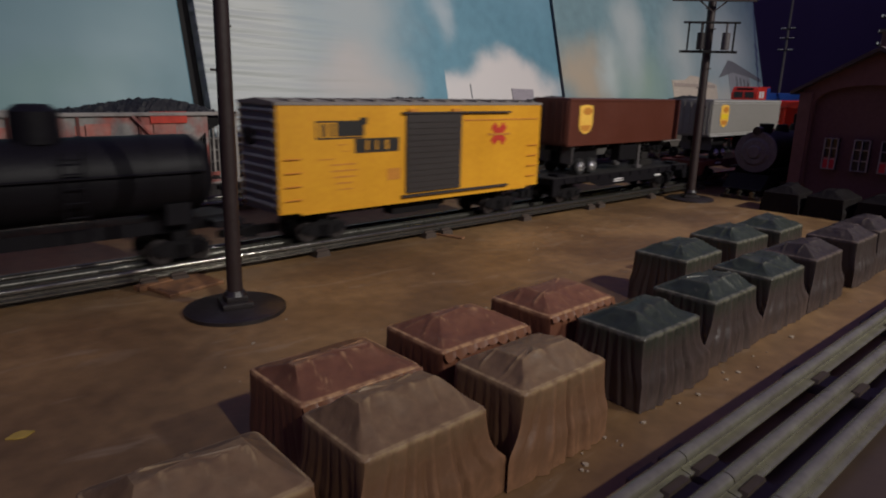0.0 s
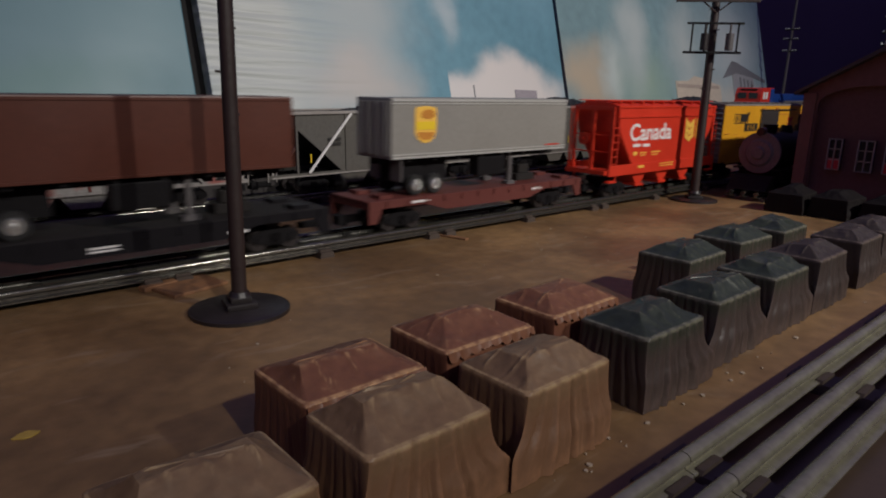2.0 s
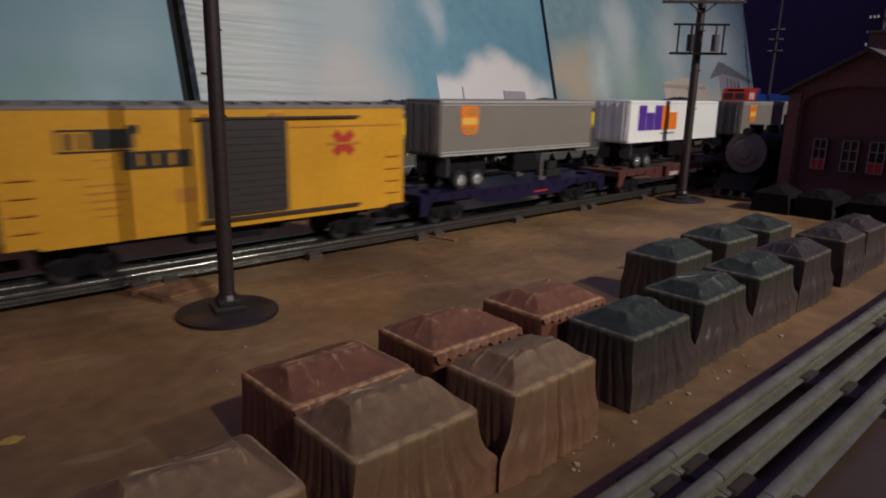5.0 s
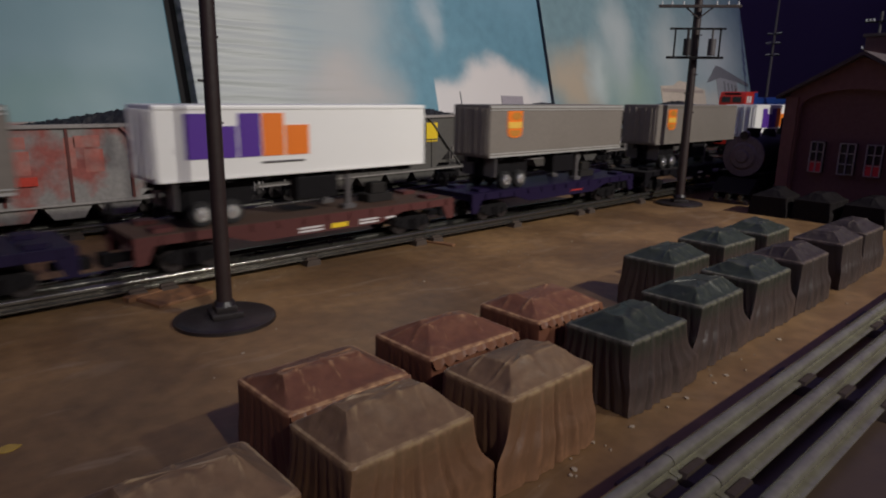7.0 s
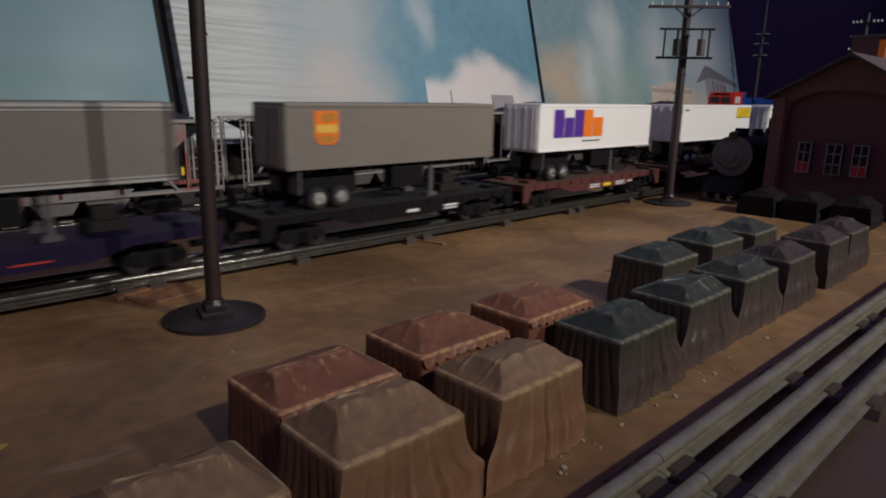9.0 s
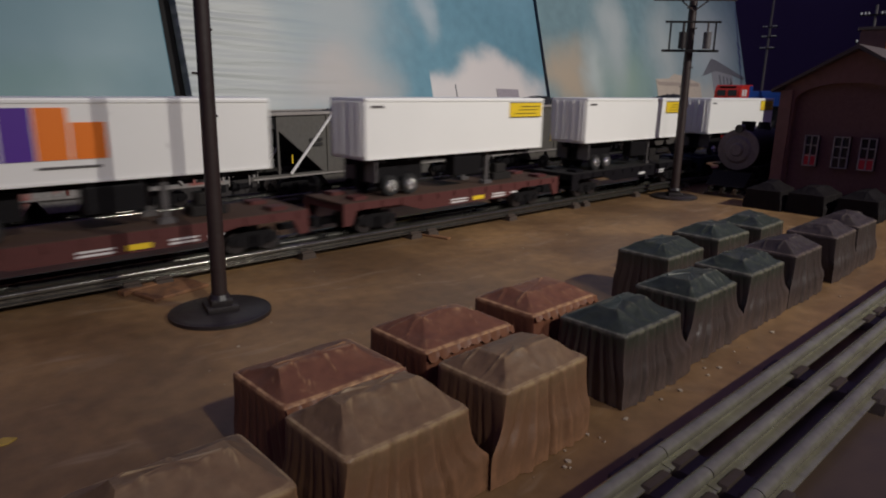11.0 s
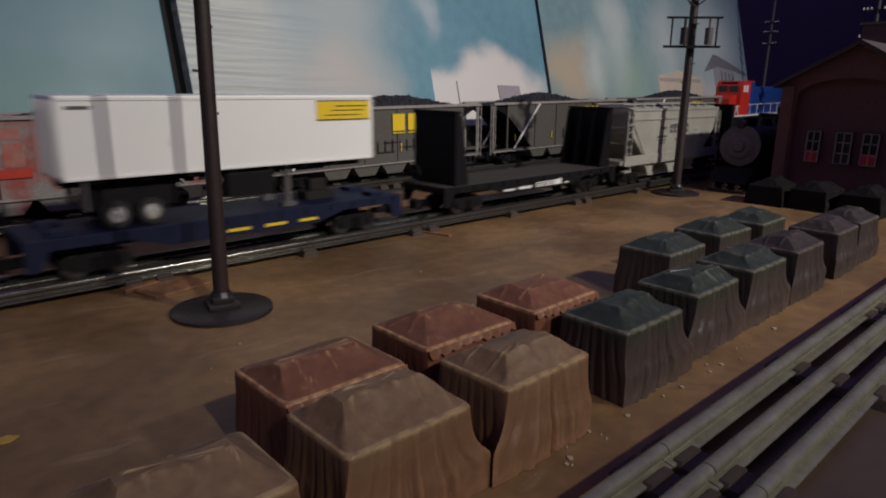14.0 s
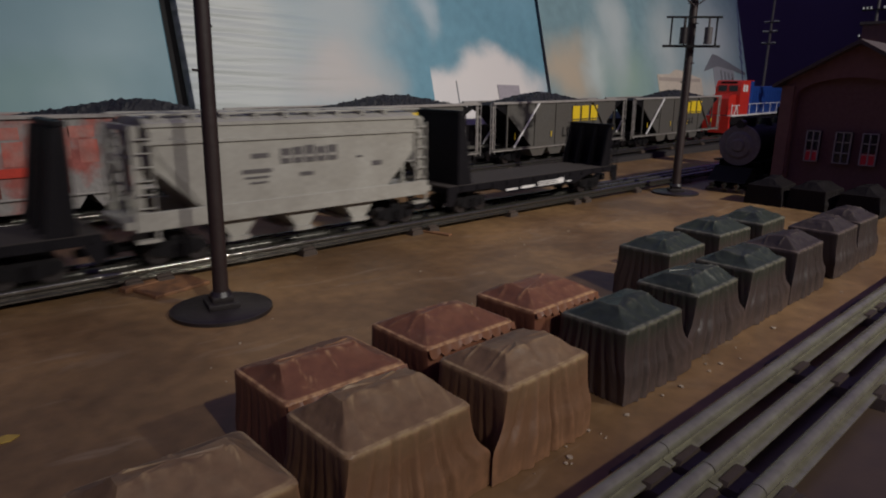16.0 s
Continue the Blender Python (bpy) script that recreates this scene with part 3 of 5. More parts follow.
TARP_LABEL = {"brown": "dusty brown tarpaulin-covered load on the table", "red": "red-brown tarpaulin-covered load with scalloped worn edges",
              "green": "dark green glossy tarpaulin-covered load on the table", "drab": "drab grey-brown tarpaulin-covered load on the table", "dark": "tarpaulin-covered load coloured nearly black for the shade beside the engine house"}


def load(x0, y0, colour, turn=0.0, size=(0.0505, 0.0365, 0.0345), seed=0, scallop=False, roof=(0.01, 0.012, 0.016, 0.016, 0.0085), reach=(0.004, 0.004)):
    """A stiff cloth over a crate, its near corner at x0, y0. roof: how far the flat crown stands in from the near end, far end, front
    and back, and its rise; reach: how far the skirt runs out at each end to meet its neighbour."""
    w, d, h = size
    rnd = random.Random(seed)
    ph = [rnd.uniform(0, 6.28) for _ in range(8)]
    n = 216
    t = empty("tarpaulin_load", TARP_LABEL[colour], "covered load", "covered loads on the table", pose(x0 + w / 2, y0 + d / 2, 0, 0, 0, turn))
    corners = [(-1, -1), (1, -1), (1, 1), (-1, 1), (-1, -1)]
    normal = [(0, -1), (1, 0), (0, 1), (-1, 0)]

    def wave(k, u):
        v = math.sin(k * u + ph[k % 8])
        return 2 * abs(v) - 1

    def rim(bm, z, fold, slant, spread=0.0, inset=0.0, corner=0.0):
        """One ring round the crate, with its pleats and rounded corners."""
        ring = []
        for i in range(n):
            a = i / n * 4
            side, f = int(a), a - int(a)
            px, py = (corners[side][j] + (corners[side + 1][j] - corners[side][j]) * f for j in (0, 1))
            u = i / n * 2 * math.pi
            lean = slant * (1.0 if f > 0.5 else -1.0) * (abs(f - 0.5) * 1.6)
            pleat = 0.5 * wave(13, u + lean) + 0.3 * wave(21, u + lean * 1.3) + 0.35 * math.sin(8 * u + ph[2] + lean * 5)
            calm = min(1.0, 5 * min(f, 1 - f))
            nx, ny = normal[side]
            e = 2 * min(f, 1 - f)
            soft = corner * max(0.0, 1 - e * 5) ** 2
            run = reach[0] if px < 0 else reach[1]
            hx, hy = w / 2 - inset - soft, d / 2 - inset - soft
            # the front wall runs out sideways as a flap; the end walls behind it stay upright
            run *= 1.0 if side == 0 else max(0.12, ((1 - py) / 2) ** 9)
            calm *= (0.5 if colour == "green" else 0.22) if side % 2 else 1.0
            ring.append(bm.verts.new((px * (hx + run * spread * abs(px)) + nx * fold * pleat * calm, py * (hy + 0.0022 * spread) + ny * fold * pleat * calm, z)))
        return ring

    def skin(bm, levels):
        for a, b in zip(levels, levels[1:]):
            for i in range(n):
                j = (i + 1) % n
                bm.faces.new((a[i], a[j], b[j], b[i]))
    # the skirt: near-upright walls that run out in a hanging curve low down
    bm = bmesh.new()
    rows = ((0.0, 1.0, 0.0015), (0.2, 1.0, 0.0016), (0.34, 0.99, 0.0016), (0.4, 0.92, 0.0015), (0.45, 0.74, 0.0015), (0.5, 0.54, 0.0014), (0.56, 0.36, 0.0013),
            (0.64, 0.22, 0.0012), (0.73, 0.12, 0.001), (0.82, 0.05, 0.0008), (0.92, 0.0, 0.0005), (0.97, 0.0, 0.0002))
    levels = [rim(bm, max(0.0003, h * q), fo, 0.35 * q, sp, 0.0, 0.0006) for q, sp, fo in rows]
    levels.append(rim(bm, h * 0.992, 0.0001, 0.35, 0, 0.0004, 0.0008))
    levels.append(rim(bm, h, 0.0, 0.35, 0, 0.0012, 0.0008))
    skin(bm, levels)
    bm.faces.new(levels[0][::-1])
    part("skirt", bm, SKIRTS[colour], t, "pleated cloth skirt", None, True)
    # the top sheet: hipped up to an uneven crown
    bm = bmesh.new()
    edge = rim(bm, h, 0.0, 0.35, 0, 0.0012, 0.0008)
    il, ir, jf, jb, rise = roof
    ax, bx, ay, by = -w / 2 + il, w / 2 - ir, -d / 2 + jf, d / 2 - jb
    levels = [edge]
    for q in (0.06, 0.16, 0.28, 0.4, 0.52, 0.64, 0.76, 0.86, 0.94, 1.0):
        ring = []
        for v in edge:
            g = Vector((max(ax, min(bx, v.co.x)), max(ay, min(by, v.co.y)), h))
            o = v.co.lerp(g, q)
            swell = min(1.0, q * 1.06) - 0.03 * math.sin(q * math.pi)
            crease = abs(noise.noise(Vector((o.x * 75 + seed * 3.7, o.y * 85 + o.x * 30, seed))))
            lump = noise.noise(Vector((o.x * 48 + seed * 3.7, o.y * 60, seed))) * 0.0021 + max(0.0, 0.11 - crease) * 0.0065 - 0.0004 + noise.noise(Vector((o.x * 190 + seed, o.y * 190, 4.0))) * 0.0004
            o.z = h + rise * swell + lump * min(1.0, q * 3)
            ring.append(bm.verts.new(o))
        levels.append(ring)
    skin(bm, levels)
    centre = bm.verts.new(((ax + bx) / 2, (ay + by) / 2, sum(v.co.z for v in levels[-1]) / n + 0.0003))
    for i in range(n):
        if (levels[-1][i].co - levels[-1][(i + 1) % n].co).length > 1e-7:
            bm.faces.new((levels[-1][i], levels[-1][(i + 1) % n], centre))
    bmesh.ops.remove_doubles(bm, verts=bm.verts, dist=0.00005)
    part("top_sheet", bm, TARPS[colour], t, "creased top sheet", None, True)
    if scallop:
        # a flap with a toothed hem hangs over the front wall
        bm = bmesh.new()
        k = 64
        upper, lower, inner = [], [], []
        for i in range(k + 1):
            f = i / k
            px = 2 * f - 1
            tooth = abs(math.sin(f * math.pi * 8.5 + ph[4] * 0.2)) ** 0.5 * rnd.uniform(0.85, 1.1)
            zl = h - 0.0016 - 0.0034 * tooth * (0.7 + 0.3 * math.sin(f * 9 + ph[5]))
            upper.append(bm.verts.new((px * (w / 2 - 0.0004), -d / 2 - 0.0002, h * 0.985)))
            lower.append(bm.verts.new((px * (w / 2 - 0.0004), -d / 2 - 0.0014, zl)))
            inner.append(bm.verts.new((px * (w / 2 - 0.0004), -d / 2 + 0.0004, zl)))
        for i in range(k):
            bm.faces.new((upper[i], upper[i + 1], lower[i + 1], lower[i])), bm.faces.new((lower[i], lower[i + 1], inner[i + 1], inner[i]))
        part("toothed_hem", bm, TARP_RED, t, "toothed hem of the cover", None, True)
    return t


FRONT = [(0.0262, 0.1375, "brown", (0.01, 0.012, 0.016, 0.016, 0.0085), (0.003, 0.0085)), (0.0917, 0.1373, "brown", (0.0095, 0.011, 0.0165, 0.015, 0.0092), (0.0085, 0.0092)),
         (0.158, 0.1358, "brown", (0.011, 0.014, 0.011, 0.013, 0.0075), (0.0092, 0.0015)), (0.2375, 0.1369, "green", (0.012, 0.014, 0.013, 0.014, 0.007), (0.0015, 0.012)),
         (0.3107, 0.141, "green", (0.009, 0.01, 0.0095, 0.013, 0.0068), (0.012, 0.0102)), (0.3805, 0.141, "green", (0.01, 0.012, 0.011, 0.013, 0.007), (0.0102, 0.0095)),
         (0.4495, 0.1405, "drab", (0.01, 0.012, 0.013, 0.014, 0.007), (0.0095, 0.007)), (0.533, 0.1415, "drab", (0.011, 0.011, 0.012, 0.014, 0.007), (0.004, 0.004)),
         (0.5925, 0.1425, "drab", (0.01, 0.012, 0.013, 0.014, 0.007), (0.004, 0.004))]
for i, (x, y, c, roof, reach) in enumerate(FRONT):
    load(x, y, c, (i * 37 % 5 - 2) * 0.3, seed=10 + i, roof=roof, reach=reach)
for i, (x, y) in enumerate(((0.0941, 0.177), (0.1606, 0.1805), (0.2275, 0.1805))):
    load(x, y, "red", (0.5, -0.5, 0.8)[i], size=(0.0525, 0.0395, 0.0345), seed=30 + i, scallop=True, roof=((0.0075, 0.013, 0.017, 0.019, 0.0068), (0.0135, 0.015, 0.018, 0.017, 0.0072), (0.011, 0.012, 0.014, 0.016, 0.0065))[i], reach=(0.0012, 0.0012))
for i, (x, y) in enumerate(((0.3765, 0.192), (0.4575, 0.195), (0.523, 0.1925))):
    load(x, y, "green", (0.5, -2, 1.5)[i], size=(0.0505, 0.038, 0.0345), seed=40 + i, roof=(0.013, 0.013, 0.012, 0.013, 0.0065), reach=(0.0015, 0.0015))
for i, (x, y) in enumerate(((0.815, 0.285), (0.82, 0.235), (0.825, 0.185))):
    load(x, y, "dark", (4, -3, 2)[i], size=(0.055, 0.041, 0.024), seed=50 + i)


# ---- telegraph poles
def telegraph_pole(x, y, height, base_r, r, turn, lean_x=0.0, lean_y=0.0):
    t = empty("telegraph_pole", "brown plastic telegraph pole on a round black base", "pole", "telegraph poles", pose(x, y, 0, 0, 0, turn))
    bm = bmesh.new()
    rod(bm, (0, 0, 0), (0, 0, 0.0022), base_r, 40)
    rod(bm, (0, 0, 0.0022), (0, 0, 0.0032), base_r * 0.97, 40, base_r * 0.9)
    part("base", bm, POLE_BASE, t, "round black plastic base", None, True)
    bm = boxes((-0.0095, 0.0095, -0.0095, 0.0095, 0.003, 0.0068), bevel=0.0012)
    box(bm, -0.0065, 0.0065, -0.0065, 0.0065, 0.0066, 0.0105, 0.0012)
    rod(bm, (0, 0, 0.0100), (0, 0, 0.013), r * 1.5, 14, r * 1.2)
    part("socket", bm, POLE_BASE, t, "", None, True)
    bm = bmesh.new()
    rod(bm, (0, 0, 0.0105), (lean_x, lean_y, height), r, 14, r * 0.86)
    part("shaft", bm, POLE_WOOD, t, "brown grained shaft", None, True)
    for i in range(7):
        z = 0.12 + 0.024 * i
        part("step_peg", rod(bmesh.new(), (0, 0, z), ((-1) ** i * (r + 0.0016), 0, z + 0.0006), 0.0007, 6), POLE_WOOD, t)
    if height:
        top = height - 0.012
        for z in (top, top - 0.026):
            arm = part("cross_arm", boxes((-0.05, 0.05, -r - 0.0032, -r + 0.0006, z - 0.0018, z + 0.0018), bevel=0.0004), POLE_WOOD, t) if z == top else None
            if arm:
                for q in (-0.046, -0.034, -0.02, 0.02, 0.034, 0.046):
                    bm = bmesh.new()
                    rod(bm, (q, -r - 0.0013, z + 0.0018), (q, -r - 0.0013, z + 0.0062), 0.0012, 8, 0.0009)
                    part("insulator", bm, GLASS_KNOB, arm, "pale glass insulator")
        part("brace", rods(((-0.018, -r, top), (0, -r, top - 0.014), 0.0009), ((0.018, -r, top), (0, -r, top - 0.014), 0.0009)), POLE_WOOD, t)
        zr = top - 0.027
        g = part("transformer_rack", boxes((-0.034, 0.034, -r - 0.004, -r - 0.001, zr - 0.001, zr + 0.0015), (-0.036, 0.034, -r - 0.004, -r - 0.001, zr - 0.036, zr - 0.033),
                                           (-0.028, -0.026, -r - 0.0035, -r - 0.0015, zr - 0.034, zr), (0.027, 0.029, -r - 0.0035, -r - 0.0015, zr - 0.034, zr),
                                           (-0.0115, -0.0095, -r - 0.0035, -r - 0.0015, zr - 0.034, zr), bevel=0.0004), BLACK, t, "black transformer rack")
        for q in (-0.012, 0.018):
            bm = bmesh.new()
            rod(bm, (q, -r - 0.005, zr - 0.032), (q, -r - 0.005, zr - 0.012), 0.0048, 14)
            rod(bm, (q, -r - 0.005, zr - 0.012), (q, -r - 0.005, zr - 0.001), 0.0014, 8)
            part("transformer", bm, POLE_BASE if q < 0 else SMOKEBOX, g, "small grey transformer can", None, True)
    return t


telegraph_pole(0.158, 0.3715, 0.31, 0.0305, 0.0047, -12, 0.002, -0.002)
telegraph_pole(0.8131, 0.4167, 0.262, 0.03, 0.0058, -48, 0.002, 0.008)


def thin_pole(x, y, z0, h, arms, label, wide=1.0):
    t = empty("utility_pole", label, "pole", "far utility poles", pose(x, y, z0))
    bm = bmesh.new()
    rod(bm, (0, 0, 0), (0.01, 0, h), 0.0035, 10, 0.0025)
    part("shaft", bm, SMOKEBOX, t, "", None, True)
    for z in arms:
        a = part("cross_arm", boxes((-0.006 * wide, 0.006 * wide, -0.028 * wide, 0.028 * wide, z - 0.0012, z + 0.0012)), BLACK, t, "", pose(0.01 * z / h, 0, 0))
        for q in (-0.026, -0.019, -0.012, 0.012, 0.019, 0.026):
            bm = bmesh.new()
            rod(bm, (-0.004 * wide, q * wide, z + 0.001), (-0.004 * wide, q * wide, z + 0.006 * wide), 0.0017 * wide, 6)
            part("insulator", bm, GLASS_KNOB, a)
    return t


thin_pole(1.88, 0.742, 0.0, 0.42, (0.31, 0.285, 0.255), "thin grey utility pole with rows of insulators", 0.65)
thin_pole(1.62, 0.43, 0.0, 0.32, (0.3, 0.27, 0.245), "dark utility pole with pale insulators beyond the engine house")


# ---- rolling stock parts
def trucks(car, xs, paint=BLACK):
    """Two-axle trucks with side frames; each wheelset is its own piece."""
    for x in xs:
        bm = bmesh.new()
        for y in (-0.0215, 0.0195):
            prism(bm, [(-0.021, 0.0095), (-0.02, 0.0135), (-0.009, 0.0165), (0.009, 0.0165), (0.02, 0.0135), (0.021, 0.0095), (0.0165, 0.0065), (0.0105, 0.0065), (0.007, 0.004), (-0.007, 0.004), (-0.0105, 0.0065), (-0.0165, 0.0065)], y, y + 0.002)
            for q in (-0.0135, 0.0135):
                rod(bm, (q, y - 0.0012, 0.0092), (q, y + 0.003, 0.0092), 0.0032, 10)
            for q in (-0.0028, 0, 0.0028):
                rod(bm, (q, y - 0.001, 0.0055), (q, y - 0.001, 0.0135), 0.0011, 6)
        box(bm, -0.005, 0.005, -0.02, 0.02, 0.01, 0.0225)
        tr = part("truck", bm, paint, car, "black sprung truck", pose(x, 0, 0))
        for q in (-0.0135, 0.0135):
            bm = bmesh.new()
            rod(bm, (0, -0.017, 0), (0, 0.017, 0), 0.0018, 8)
            for s in (-1, 1):
                rod(bm, (0, s * 0.0148, 0), (0, s * 0.0192, 0), 0.0082, 20)
                rod(bm, (0, s * 0.0138, 0), (0, s * 0.0148, 0), 0.0092, 20)
                rod(bm, (0, s * 0.0192, 0), (0, s * 0.0198, 0), 0.0045, 8)
            WHEELSETS.append(part("wheelset", bm, POLE_BASE, tr, "dark metal wheelset", pose(q, 0, 0.0082), True))


WHEELSETS = []


def couplers(car, half, z=0.012):
    for s in (-1, 1):
        part("coupler", boxes((s * (half - 0.012), s * (half + 0.008), -0.0028, 0.0028, z - 0.0025, z + 0.0025), (s * (half + 0.006), s * (half + 0.013), -0.0055, 0.0055, z - 0.004, z + 0.004), bevel=0.0006), BLACK, car)


def ladder(car, x0, x1, y, z0, z1, rungs, material, name="ladder"):
    items = [((x0, y, z0), (x0, y, z1), 0.0007), ((x1, y, z0), (x1, y, z1), 0.0007)]
    items += [((x0, y, z0 + (z1 - z0) * (i + 0.5) / rungs), (x1, y, z0 + (z1 - z0) * (i + 0.5) / rungs), 0.0006) for i in range(rungs)]
    return part(name, rods(*items), material, car)


def brake_wheel(car, x, y, z, material):
    bm = bmesh.new()
    rod(bm, (x - 0.001, y, z), (x + 0.001, y, z), 0.0075, 16)
    rod(bm, (x - 0.004, y, z), (x, y, z), 0.0015, 8)
    return part("brake_wheel", bm, material, car)


def boxcar(label):
    c = empty("boxcar", label, "boxcar", "cars of the moving train")
    h, w, z0, z1 = 0.15, 0.0305, 0.0275, 0.111
    part("body", boxes((-h + 0.001, h - 0.001, -w, w, z0, z1)), CAR_GREY, c, "grey body core")
    for s in (-1, 1):
        y0, y1 = sorted((s * w, s * (w + 0.0012)))
        part("side_panel", boxes((-h, h, y0, y1, z0, z1), bevel=0.0003), YELLOW, c, "yellow painted side")
        sill = bmesh.new()
        prism(sill, [(-h + 0.016, z0 + 0.0005), (-h + 0.02, z0 - 0.002), (h - 0.02, z0 - 0.002), (h - 0.016, z0 + 0.0005)], y0, y1)
        part("side_sill", sill, YELLOW, c)
        # plug door with ribs
        d = part("door", boxes((-0.0285, 0.0366, *sorted((s * (w + 0.001), s * (w + 0.003))), 0.034, 0.1025), bevel=0.0004), DOOR_DARK, c, "dark sliding door")
        tagged(part("door_ribs", boxes(*[(-0.0275, 0.0356, *sorted((s * (w + 0.0028), s * (w + 0.0036))), 0.038 + 0.0052 * i, 0.0394 + 0.0052 * i) for i in range(12)]), DOOR_DARK, d), kind="stuff")
        for za, zb in ((0.1026, 0.1042), (0.0305, 0.0325)):
            part("door_track", boxes((-0.033, 0.102, *sorted((s * (w + 0.001), s * (w + 0.0042))), za, zb)), DOOR_DARK, c)
        for x in (-0.026, 0.024):
            part("door_hanger", boxes((x, x + 0.01, *sorted((s * (w + 0.001), s * (w + 0.004))), 0.1042, 0.1065)), DARK_GOLD, c)
        part("rib_line", boxes((0.04, h - 0.004, *sorted((s * (w + 0.001), s * (w + 0.0018))), 0.0955, 0.0968)), DARK_GOLD, c)
        for x in (-h + 0.012, h - 0.012):
            part("grab_irons", rods(*[((x - 0.007, s * (w + 0.0024), 0.038 + 0.0105 * i), (x + 0.007, s * (w + 0.0024), 0.038 + 0.0105 * i), 0.0006) for i in range(4)]), DARK_GOLD, c)
    y = -w - 0.0012
    bars(c, "slanted_mark", MARK_BLACK, y, [(-0.116, -0.07, 0.0965, 0.0978), (-0.117, -0.073, 0.0835, 0.0848), (-0.117, -0.1155, 0.0835, 0.0978), (-0.098, -0.072, 0.0855, 0.0978), (-0.112, -0.108, 0.0855, 0.0955), (-0.104, -0.101, 0.0855, 0.0955), (-0.076, -0.069, 0.0945, 0.1)], "black block emblem")
    bars(c, "block_mark", MARK_BLACK, y, [(-0.081, -0.036, 0.0715, 0.0832)], "black block emblem")
    bars(c, "emblem_slot", YELLOW, y - 0.0002, [(-0.07, -0.068, 0.0735, 0.0815), (-0.06, -0.0585, 0.0735, 0.0815), (-0.05, -0.0475, 0.0735, 0.0815)])
    bars(c, "lettering_bar", DARK_GOLD, y, [(-0.115, -0.101, 0.0675, 0.0683), (-0.098, -0.088, 0.0785, 0.0793), (-0.094, -0.084, 0.0735, 0.074), (-0.104, -0.08, 0.0625, 0.0638), (-0.104, -0.078, 0.0575, 0.0588), (-0.102, -0.08, 0.0525, 0.0538), (-0.1, -0.084, 0.0475, 0.0488), (-0.098, -0.083, 0.0425, 0.0435), (-0.048, -0.034, 0.047, 0.057)], "faded brown lettering bar")
    star = bmesh.new()
    for a in (45, 135):
        bmesh.ops.create_cube(star, size=1, matrix=Matrix.Translation((0.088, y, 0.0825)) @ Matrix.Rotation(radians(a), 4, "Y") @ Matrix.Diagonal((0.024, 0.0006, 0.0075, 1)))
    part("cross_emblem", star, MARK_RED, c, "red crossed emblem")
    bars(c, "emblem_bar", DARK_GOLD, y - 0.0004, [(0.072, 0.104, 0.0812, 0.0832)])
    # roof and corrugated ends
    bm = prism_x(bmesh.new(), [(-w - 0.0018, z1 - 0.0012), (-w - 0.0018, z1 + 0.001), (0, z1 + 0.0035), (w + 0.0018, z1 + 0.001), (w + 0.0018, z1 - 0.0012)], -h - 0.001, h + 0.001)
    roof = part("roof", bm, BOX_ROOF, c, "dusty grey roof")
    tagged(part("roof_ribs", boxes(*[(-h + 0.012 + 0.0196 * i, -h + 0.0145 + 0.0196 * i, -w, w, z1 + 0.001, z1 + 0.0031) for i in range(15)]), BOX_ROOF, roof), kind="stuff")
    for s in (-1, 1):
        bm = bmesh.new()
        for i in range(11):
            z = z0 + 0.006 + i * 0.0072
            rod(bm, (s * (h - 0.0002), -w + 0.002, z), (s * (h - 0.0002), w - 0.002, z), 0.0016, 8)
        e = part("end_ribs", bm, CAR_GREY, c, "grey corrugated end")
    brake_wheel(c, -h - 0.002, 0.012, 0.085, BLACK)
    part("underframe", boxes((-h + 0.02, h - 0.02, -0.008, 0.008, 0.018, z0), (-0.035, 0.02, -0.022, -0.008, 0.014, z0), (0.035, 0.05, 0.004, 0.02, 0.012, z0)), BLACK, c)
    trucks(c, (-0.105, 0.105))
    couplers(c, h)
    return c


def flatcar(paint, marks, deck, label, belly=0.012, hitched=True):
    c = empty("flatcar", label, "flatcar", "cars of the moving train")
    h, w = 0.146, 0.031
    side = [(-h, 0.03), (-h, 0.011), (-h + 0.008, 0.011), (-h + 0.014, 0.0235), (-h + 0.062, 0.0235), (-h + 0.088, 0.03 - belly - 0.002), (h - 0.088, 0.03 - belly - 0.002), (h - 0.062, 0.0235), (h - 0.014, 0.0235), (h - 0.008, 0.011), (h, 0.011), (h, 0.03)]
    for s in (-1, 1):
        part("side_sill", prism(bmesh.new(), side, *sorted((s * w, s * (w - 0.0025)))), paint, c, "fishbelly side sill")
        for i in range(13):
            part("stake_pocket", boxes((-h + 0.018 + 0.022 * i, -h + 0.0205 + 0.022 * i, *sorted((s * w, s * (w + 0.0012))), 0.0245, 0.0295)), paint, c)
    part("frame", boxes((-h + 0.001, h - 0.001, -w + 0.0025, w - 0.0025, 0.023, 0.0285), (-0.1, 0.1, -0.006, 0.006, 0.016, 0.0235)), paint, c)
    d = part("deck", boxes((-h + 0.0002, h - 0.0002, -w + 0.0006, w - 0.0006, 0.0284, 0.0305), bevel=0.0003), deck, c, "worn deck")
    if hitched:
        part("hitch", boxes((0.062, 0.09, -0.009, 0.009, 0.0305, 0.038), (0.068, 0.084, -0.006, 0.006, 0.038, 0.0475), bevel=0.0008), DECK, c, "grey trailer hitch")
    for x in (-0.13, 0.118):
        part("bridge_plate", boxes((x, x + 0.014, -0.024, -0.01, 0.0305, 0.0335), (x, x + 0.014, 0.01, 0.024, 0.0305, 0.0335)), paint, c)
    for mk, rects in marks:
        bars(c, "lettering_bar", mk, -w - 0.0003, rects, "painted lettering bar")
    brake_wheel(c, -h - 0.001, 0.012, 0.042, BLACK)
    trucks(c, (-0.103, 0.103))
    couplers(c, h)
    return c


